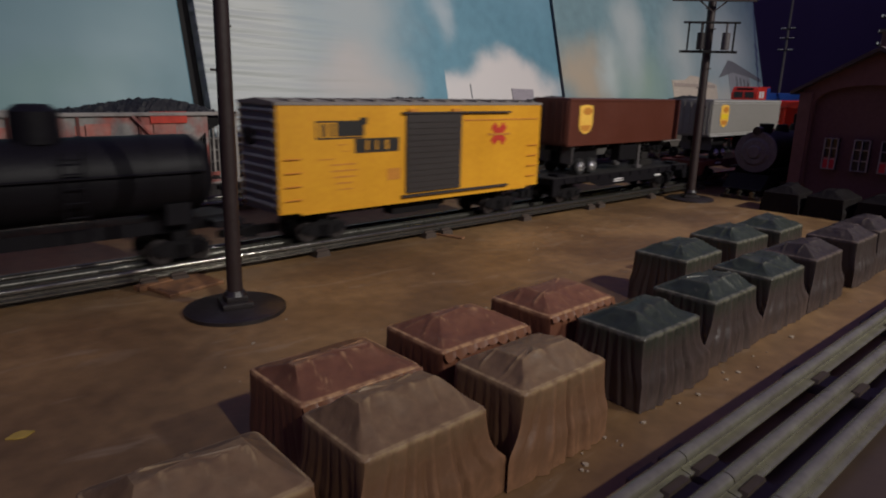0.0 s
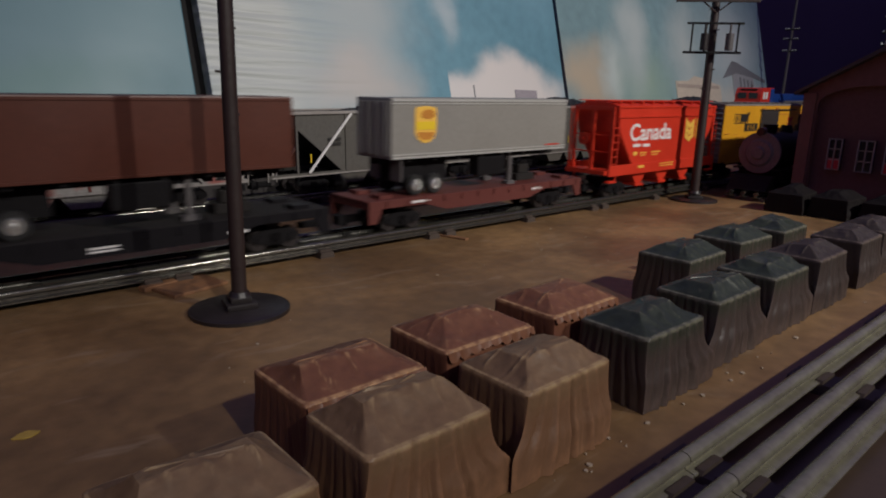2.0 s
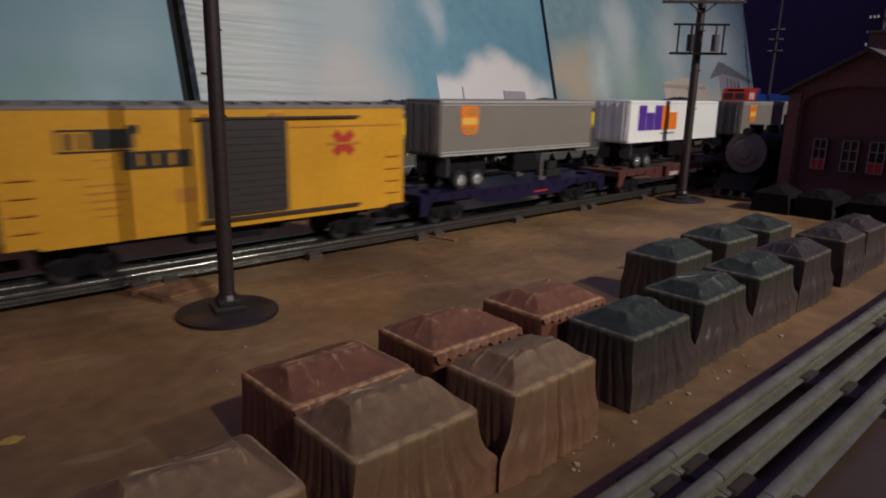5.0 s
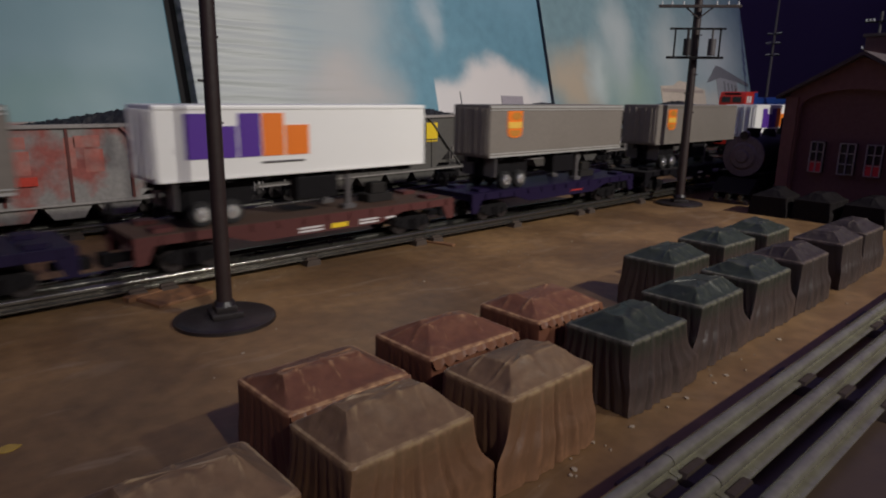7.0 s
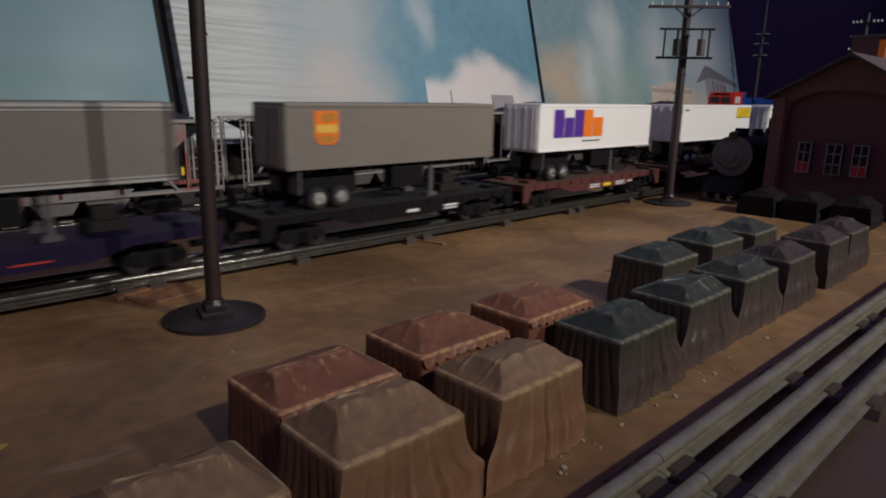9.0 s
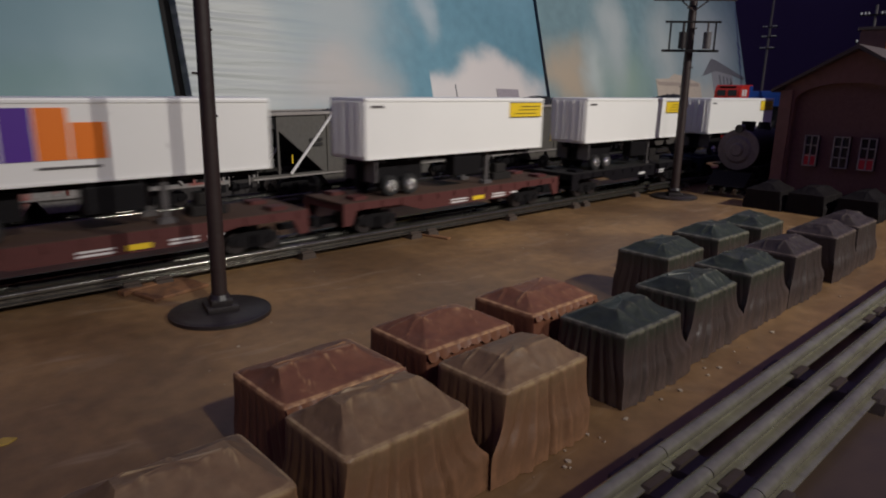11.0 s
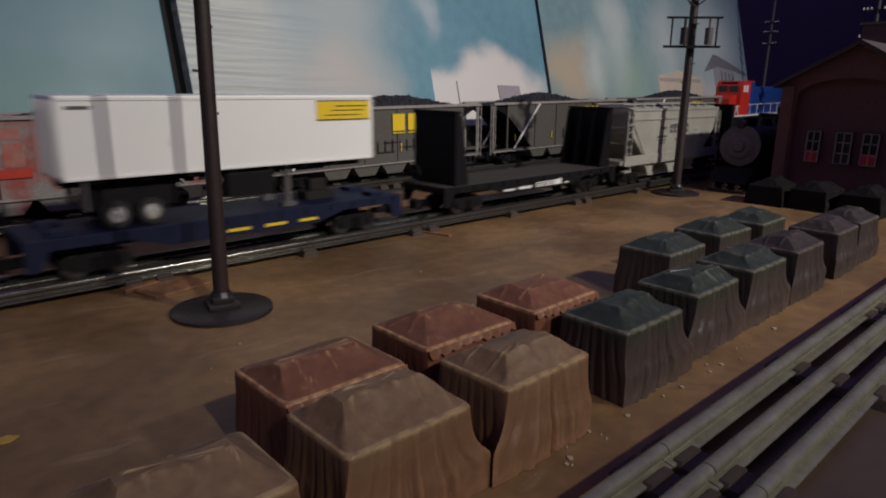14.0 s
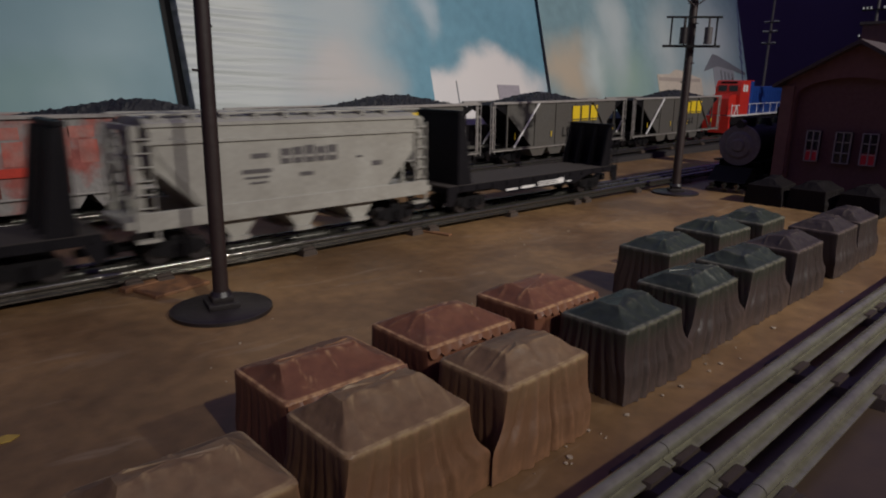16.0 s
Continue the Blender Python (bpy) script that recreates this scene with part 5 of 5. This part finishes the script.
# ---- parked coal hoppers on the back track
def coal_hopper(x, paint, label, marks, seed, crest=0.12):
    c = empty("coal_hopper", label, "hopper car", "parked coal hoppers", pose(x, BACK_Y, RT + grade(x), 0, -GRADE if x > 0.3 else 0, 0))
    h, w, zs, zt = 0.178, 0.0315, 0.0245, 0.094
    for s in (-1, 1):
        bm = bmesh.new()
        prism(bm, [(-h + 0.034, zt), (-h + 0.034, zt - 0.019), (-h + 0.092, zs), (h - 0.092, zs), (h - 0.034, zt - 0.019), (h - 0.034, zt)], *sorted((s * w, s * (w - 0.002))))
        side = part("side_sheet", bm, paint, c, "ribbed side sheet")
        rib = part("side_rib", boxes((-0.0013, 0.0013, *sorted((s * w, s * (w + 0.0016))), zs, zt - 0.001)), paint if marks == "yellow" else OXIDE, side, "", pose(-0.08, 0, 0))
        for i in range(1, 4):
            again(rib, pose(-0.08 + 0.0533 * i, 0, 0))
        part("top_chord", boxes((-h - 0.001, h + 0.001, *sorted((s * (w - 0.001), s * (w + 0.0028))), zt - 0.002, zt + 0.0015), bevel=0.0004), WORN_GREY, c)
        part("side_sill", boxes((-h - 0.004, h + 0.004, *sorted((s * (w - 0.003), s * (w + 0.001))), zs - 0.003, zs + 0.001)), paint, c)
        part("sill_strip", boxes((-h, h, *sorted((s * w, s * (w + 0.0012))), zs - 0.0028, zs - 0.0012)), WORN_GREY, c)
        for e in (-1, 1):
            part("diagonal", rods(((e * (h - 0.105), s * (w + 0.0022), zt - 0.002), (e * (h - 0.046), s * (w + 0.0022), zs + 0.001), 0.0017)), MARK_WHITE if e < 0 and marks == "yellow" else paint, c, "pale slanted strut" if e < 0 and marks == "yellow" else "")
            ladder(c, e * h - 0.005, e * h + 0.005, s * w, zs - 0.006, zt, 6, WORN_GREY)
            part("corner_post", boxes((*sorted((e * (h - 0.034), e * (h - 0.0315))), *sorted((s * w, s * (w - 0.0025))), zs, zt)), paint, c)
            part("end_post", boxes((*sorted((e * h, e * (h - 0.0022))), *sorted((s * w, s * (w - 0.0025))), zs, zt)), WORN_GREY, c)
    slope = bmesh.new()
    prism(slope, [(-h + 0.004, zt - 0.0045), (-h + 0.034, zt - 0.0195), (-h + 0.0925, zs), (h - 0.0925, zs), (h - 0.034, zt - 0.0195), (h - 0.004, zt - 0.0045)], -w + 0.0022, w - 0.0022)
    part("slope_sheet", slope, BLACK, c)
    for i in range(4):
        x0 = -0.0675 + 0.045 * i
        bm = bmesh.new()
        prism(bm, [(x0 - 0.0225, zs - 0.001), (x0 + 0.0225, zs - 0.001), (x0 + 0.0125, 0.009), (x0 - 0.0125, 0.009)], -w + 0.002, w - 0.002)
        part("discharge_chute", bm, paint, c)
    # heaped coal
    rnd = random.Random(seed)
    bm = bmesh.new()
    nx, ny = 120, 22
    grid = []
    for i in range(nx + 1):
        row = []
        for j in range(ny + 1):
            u, v = i / nx * 2 - 1, j / ny * 2 - 1
            heap = (1 - abs(v) ** 2.5) * math.cos(max(-1.0, min(1.0, u - crest)) * math.pi / 2) ** 3.2 * (1 - u ** 8)
            p = Vector((u * (h - 0.003), v * (w - 0.003), zt - 0.003 + 0.0165 * heap))
            p.z += 0.003 * noise.noise(p * 190 + Vector((seed, 0, 0))) + 0.0022 * noise.noise(p * 420) if abs(u) < 0.985 and abs(v) < 0.95 else 0
            row.append(bm.verts.new(p))
        grid.append(row)
    for i in range(nx):
        for j in range(ny):
            bm.faces.new((grid[i][j], grid[i + 1][j], grid[i + 1][j + 1], grid[i][j + 1]))
    part("coal", bm, COAL, c, "heaped black coal")
    y = -w - 0.0018
    if marks == "yellow":
        for x0 in (0.017, 0.0425, 0.0685):
            bars(c, "yellow_block", MARK_YELLOW, y, [(x0, x0 + 0.02, 0.064, 0.0855)], "plain yellow block")
            bars(c, "yellow_underline", MARK_YELLOW, y, [(x0, x0 + 0.02, 0.0605, 0.062)])
        bars(c, "number_bar", MARK_BLACK, y, [(-0.105, -0.088, 0.0615, 0.065), (-0.105, -0.088, 0.056, 0.0595)])
        bars(c, "yellow_tick", MARK_YELLOW, y, [(-0.13, -0.1285, 0.0375, 0.0475), (-0.04, -0.0385, 0.0375, 0.0475), (0.03, 0.0315, 0.0375, 0.0475)])
        bars(c, "black_scrawl", MARK_BLACK, y, [(-0.008 + 0.012 * i, -0.0065 + 0.012 * i, 0.0375, 0.0515 + 0.001 * (i % 3)) for i in range(6)] + [(-0.008, 0.02, 0.037, 0.0382), (0.004, 0.028, 0.049, 0.0502), (0.03, 0.054, 0.042, 0.0432)], "black scrawled mark")
    else:
        for i, x0 in enumerate((-0.158, -0.1, -0.04, 0.02, 0.08)):
            bars(c, "faded_letter", FADED_RED, y + 0.0018, [(x0 + 0.004, x0 + 0.013, 0.0555, 0.0835), (x0 + 0.012, x0 + 0.034, 0.0745, 0.085), (x0 + 0.02, x0 + 0.036, 0.0515, 0.0725)], "faded red painted letter block")
        for rect in ((-0.145, -0.123, 0.04, 0.057), (-0.095, -0.06, 0.042, 0.052), (-0.03, 0.0, 0.042, 0.05), (0.09, 0.125, 0.085, 0.096)):
            bars(c, "red_panel", MARK_RED, y, [rect], "red number panel")
        bars(c, "panel_bar", MARK_WHITE, y - 0.0004, [(-0.143, -0.138, 0.04, 0.0445), (-0.136, -0.131, 0.04, 0.0445), (-0.129, -0.125, 0.04, 0.0445), (-0.138, -0.134, 0.032, 0.0365), (-0.132, -0.127, 0.032, 0.0365)])
    bars(c, "yellow_tag", MARK_YELLOW, y, [(h - 0.04, h - 0.037, 0.0395, 0.0475)])
    trucks(c, (-0.12, 0.12))
    couplers(c, h)
    return c


coal_hopper(0.12, WORN_RED, "worn grey and red coal hopper heaped with coal", "red", 2, 0.62)
coal_hopper(-0.27, WORN_RED, "worn grey coal hopper with faded red letters", "red", 5)
coal_hopper(0.51, HOPPER_GREY, "grey coal hopper with yellow blocks, heaped with coal", "yellow", 9, 0.25)
coal_hopper(0.897, HOPPER_GREY, "grey coal hopper with yellow blocks, heaped with coal", "yellow", 13, -0.2)
coal_hopper(1.287, HOPPER_GREY, "grey coal hopper with yellow blocks next to the locomotive", "yellow", 17)


# ---- red and blue diesel locomotive behind the hoppers
def diesel():
    c = empty("diesel_locomotive", "red and blue diesel locomotive with white sill stripe", "locomotive", "", pose(1.525, BACK_Y, RT + grade(1.525), 0, -GRADE, 0))
    c.scale = (1.04, 1.04, 1.04)
    w = 0.03
    part("frame", boxes((0.0, 0.42, -w, w, 0.026, 0.044), bevel=0.001), BLACK, c)
    part("sill_stripe", boxes((0.01, 0.42, -w - 0.0006, w + 0.0006, 0.044, 0.047)), MARK_WHITE, c, "white sill stripe")
    nose = prism(bmesh.new(), [(0.008, 0.047), (0.008, 0.083), (0.014, 0.09), (0.05, 0.093), (0.05, 0.047)], -0.02, 0.02)
    part("nose", nose, LOCO_RED, c, "red short hood")
    cab = prism(bmesh.new(), [(0.044, 0.047), (0.044, 0.108), (0.05, 0.12), (0.056, 0.123), (0.112, 0.123), (0.112, 0.047)], -w + 0.001, w - 0.001)
    cb = part("cab", cab, LOCO_RED, c, "red cab")
    part("cab_window", boxes((0.0432, 0.0445, -0.022, -0.003, 0.099, 0.112), (0.0432, 0.0445, 0.003, 0.022, 0.099, 0.112)), DARK_PANE, cb)
    part("number_board", boxes((0.047, 0.05, -0.018, 0.018, 0.1165, 0.1205)), BLACK, cb)
    bars(cb, "board_bar", MARK_WHITE, -w + 0.0008, [(0.06, 0.066, 0.1, 0.112)])
    part("side_window", boxes((0.056, 0.066, -w + 0.0004, -w + 0.0012, 0.098, 0.113), (0.07, 0.08, -w + 0.0004, -w + 0.0012, 0.098, 0.113)), MARK_WHITE, cb)
    part("blue_band", boxes((0.094, 0.1125, -w + 0.0002, w - 0.0002, 0.047, 0.121)), LOCO_BLUE, c, "blue cab rear")
    hood = part("long_hood", boxes((0.1125, 0.415, -0.021, 0.021, 0.047, 0.109), bevel=0.002), LOCO_BLUE, c, "blue long hood")
    for i in range(17):
        part("hood_door", boxes((0.12 + 0.016 * i, 0.133 + 0.016 * i, -0.0218, -0.0208, 0.055, 0.1)), LOCO_BLUE, hood)
    part("handrail", rods(((0.006, -w, 0.068), (0.044, -w, 0.068), 0.0009), ((0.006, -w, 0.046), (0.006, -w, 0.072), 0.0012), ((0.02, -w, 0.047), (0.03, -w, 0.068), 0.0012), ((0.03, -w, 0.068), (0.04, -w, 0.047), 0.0012),
                          ((0.09, -w, 0.07), (0.41, -w, 0.07), 0.0008), *[((0.1 + 0.04 * i, -w, 0.047), (0.1 + 0.04 * i, -w, 0.07), 0.0008) for i in range(8)]), MARK_WHITE, c, "white handrail")
    part("pilot", boxes((-0.004, 0.004, -w, w, 0.008, 0.045)), LOCO_RED, c)
    part("horn", rods(((0.06, 0, 0.123), (0.06, 0, 0.13), 0.002)), SMOKEBOX, c)
    part("fuel_tank", boxes((0.15, 0.27, -0.026, 0.026, 0.008, 0.026), bevel=0.002), BLACK, c)
    trucks(c, (0.07, 0.35))
    return c


diesel()


# ---- black steam locomotive parked beside the engine house
def steam_engine():
    c = empty("steam_locomotive", "black steam locomotive with grey smokebox front", "locomotive", "", pose(0.905, 0.378, RT))
    zc, r = 0.0495, 0.0265
    bm = bmesh.new()
    rod(bm, (0.004, 0, zc), (0.2, 0, zc), r, 36)
    part("boiler", bm, BLACK, c, "black boiler", None, True)
    bm = bmesh.new()
    rod(bm, (0.0, 0, zc), (0.0045, 0, zc), r + 0.0012, 36)
    rod(bm, (-0.003, 0, zc), (0.0, 0, zc), r * 0.6, 30, r * 0.72)
    part("smokebox_front", bm, FRONT_GREY, c, "grey round smokebox front", None, True)
    bm = bmesh.new()
    rod(bm, (-0.006, 0, zc), (-0.003, 0, zc), r * 0.28, 20, r * 0.36)
    door = part("smokebox_door", bm, FRONT_GREY, c, "round smokebox door", None, True)
    for i in range(12):
        a = i / 12 * 2 * math.pi
        part("bolt", rod(bmesh.new(), (-0.0012, math.cos(a) * r * 0.86, zc + math.sin(a) * r * 0.86), (0.001, math.cos(a) * r * 0.86, zc + math.sin(a) * r * 0.86), 0.0012, 6), FRONT_GREY, door)
    bm = bmesh.new()
    rod(bm, (0.026, 0, zc + r - 0.004), (0.026, 0, zc + r + 0.011), 0.0075, 18, 0.0095)
    part("stack", bm, BLACK, c, "", None, True)
    for x in (0.08, 0.13):
        bm = bmesh.new()
        rod(bm, (x, 0, zc + r - 0.004), (x, 0, zc + r + 0.009), 0.0105, 20, 0.007)
        part("dome", bm, BLACK, c, "", None, True)
    bm = bmesh.new()
    rod(bm, (-0.004, 0, zc + r + 0.002), (0.006, 0, zc + r + 0.002), 0.0055, 16)
    part("headlamp", bm, POLE_BASE, c, "", None, True)
    part("cab", boxes((0.2, 0.25, -0.031, 0.031, 0.03, 0.098), bevel=0.002), BLACK, c)
    part("running_board", boxes((-0.004, 0.2, -0.031, -0.022, 0.027, 0.029), (-0.004, 0.2, 0.022, 0.031, 0.027, 0.029)), BLACK, c)
    part("cylinder_block", boxes((0.012, 0.045, -0.031, 0.031, 0.01, 0.028), bevel=0.004), BLACK, c)
    pl = prism(bmesh.new(), [(-0.03, 0.0015), (-0.008, 0.02), (0.0, 0.02), (0.0, 0.0015)], -0.026, 0.026)
    part("pilot", pl, BLACK, c)
    for x in (0.085, 0.125, 0.165):
        for y in (-0.019, 0.016):
            part("driving_wheel", rod(bmesh.new(), (x, y, 0.0175), (x, y + 0.003, 0.0175), 0.0172, 24), POLE_BASE, c, "", None, True)
    return c


steam_engine()


# ---- brick engine house
def engine_house():
    x0, x1, y0, y1, ze, zp = 0.9, 1.24, 0.168, 0.326, 0.146, 0.19
    ym = (y0 + y1) / 2
    hs = empty("engine_house", "dark red brick engine house with arched recess", "building", "", pose(0, 0, 0))
    # gable wall with an arched recess that holds three windows
    ya, yb, n = y0 + 0.018, y1 - 0.014, 14
    bm = boxes((x0, x0 + 0.008, y0, ya, 0.0, 0.128), (x0, x0 + 0.008, yb, y1, 0.0, 0.128))

    def eave(y):
        return zp - (zp - ze) * abs(y - ym) / (y1 - ym)
    spans = [y0] + [(ya + yb) / 2 - math.cos(math.pi * i / n) * (yb - ya) / 2 for i in range(n + 1)] + [y1]
    for a, b in zip(spans, spans[1:]):
        la, lb = (0.128 + 0.024 * math.sqrt(max(0.0, 1 - ((y - (ya + yb) / 2) / ((yb - ya) / 2)) ** 2)) if ya - 1e-6 <= y <= yb + 1e-6 else 0.128 for y in (a, b))
        prism_x(bm, [(a, la), (b, lb), (b, eave(b)), (a, eave(a))], x0, x0 + 0.008)
    bmesh.ops.remove_doubles(bm, verts=bm.verts, dist=0.00001)
    part("gable_wall", bm, BRICK, hs, "brick gable end")
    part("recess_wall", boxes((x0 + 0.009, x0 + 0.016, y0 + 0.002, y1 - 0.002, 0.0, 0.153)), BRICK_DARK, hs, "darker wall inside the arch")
    part("side_wall", boxes((x0 + 0.0085, x1, y1 - 0.006, y1, 0.0, ze)), BRICK, hs)
    part("side_wall", boxes((x0 + 0.0085, x1, y0, y0 + 0.006, 0.0, ze)), BRICK, hs)
    part("rear_wall", boxes((x1, x1 + 0.006, y0, y1, 0.0, ze)), BRICK, hs)
    part("corner_pier", boxes((x0 - 0.004, x0 + 0.006, y1 - 0.012, y1 + 0.003, 0.0, ze - 0.004), bevel=0.0006), BRICK, hs)
    part("corner_pier", boxes((x0 - 0.004, x0 + 0.006, y0 - 0.003, y0 + 0.012, 0.0, ze - 0.004), bevel=0.0006), BRICK, hs)
    for s in (-1, 1):
        e = y1 + 0.012 if s > 0 else y0 - 0.012
        k = ze - 0.0066
        bm = prism_x(bmesh.new(), [(ym, zp + 0.0005), (e, k), (e, k + 0.004), (ym, zp + 0.0055)], x0 - 0.012, x1 + 0.01)
        part("roof", bm, ROOF, hs, "dark roof slope")
    for (a, b), pane in (((0.2775, 0.2935), RED_GLOW), ((0.2425, 0.2605), DARK_PANE), ((0.214, 0.2315), RED_GLOW)):
        z0, z1 = 0.049, 0.0875
        wn = part("window", boxes((x0 + 0.005, x0 + 0.0085, a, b, z0, z1)), DARK_PANE, hs, "dark window")
        part("pane", boxes((x0 + 0.0035, x0 + 0.0048, a + 0.001, b - 0.001, z0 + 0.001, z0 + 0.014)), pane, wn, "lower pane lit red" if pane is RED_GLOW else "")
        part("window_frame", boxes((x0 + 0.0005, x0 + 0.0034, b - 0.0012, b, z0, z1), (x0 + 0.0005, x0 + 0.0034, a, a + 0.0012, z0, z1), (x0 + 0.0005, x0 + 0.0034, (a + b) / 2 - 0.0005, (a + b) / 2 + 0.0005, z0, z1),
                                   *[(x0 + 0.0005, x0 + 0.0034, a, b, z - 0.0005, z + 0.0005) for z in (z0 + 0.0005, z0 + 0.013, z0 + 0.026, z1 - 0.0005)]), WINDOW_WHITE, wn, "pale window bars")
    cup = part("chimney", boxes((x0 + 0.25, x0 + 0.29, 0.275, 0.32, 0.14, 0.232), bevel=0.001), BRICK, hs, "brick chimney stack")
    # the sunless glow on this side is put in as orange colour
    part("chimney_lit_face", boxes((x0 + 0.2485, x0 + 0.2505, 0.275, 0.284, 0.195, 0.228)), ORANGE, cup, "orange patch that paints the lit side")
    part("chimney_cap", boxes((x0 + 0.247, x0 + 0.293, 0.272, 0.323, 0.232, 0.236)), ROOF, cup)
    return hs


engine_house()

# ---- motion
TRAVEL = [(0.0, 0.0), (0.8, 0.2345), (1.5, 0.436), (2.2, 0.6385), (3.2, 0.930), (4.2, 1.2185), (6.3, 1.8325), (7.0, 2.0265), (8.0, 2.298), (9.0, 2.567), (11.3, 3.219), (12.5, 3.5605), (13.5, 3.8517), (14.5, 4.1465), (16.0, 4.5901)]


MOVING = [ob for ob, _ in RIDERS]


def motions():
    turns = np.interp([f / FPS for f in range(481)], [t for t, _ in TRAVEL], [d for _, d in TRAVEL]) / 0.0082
    for wheels in WHEELSETS:
        if wheels.parent.parent in MOVING:
            x = wheels.location.x
            walk(wheels, [(f / FPS, pose(x, 0, 0.0082, 0, -math.degrees(a), 0)) for f, a in enumerate(turns)])
    for ob, s in RIDERS:
        walk(ob, [(t, pose(s - d, MAIN_Y, RT)) for t, d in TRAVEL])


motions()
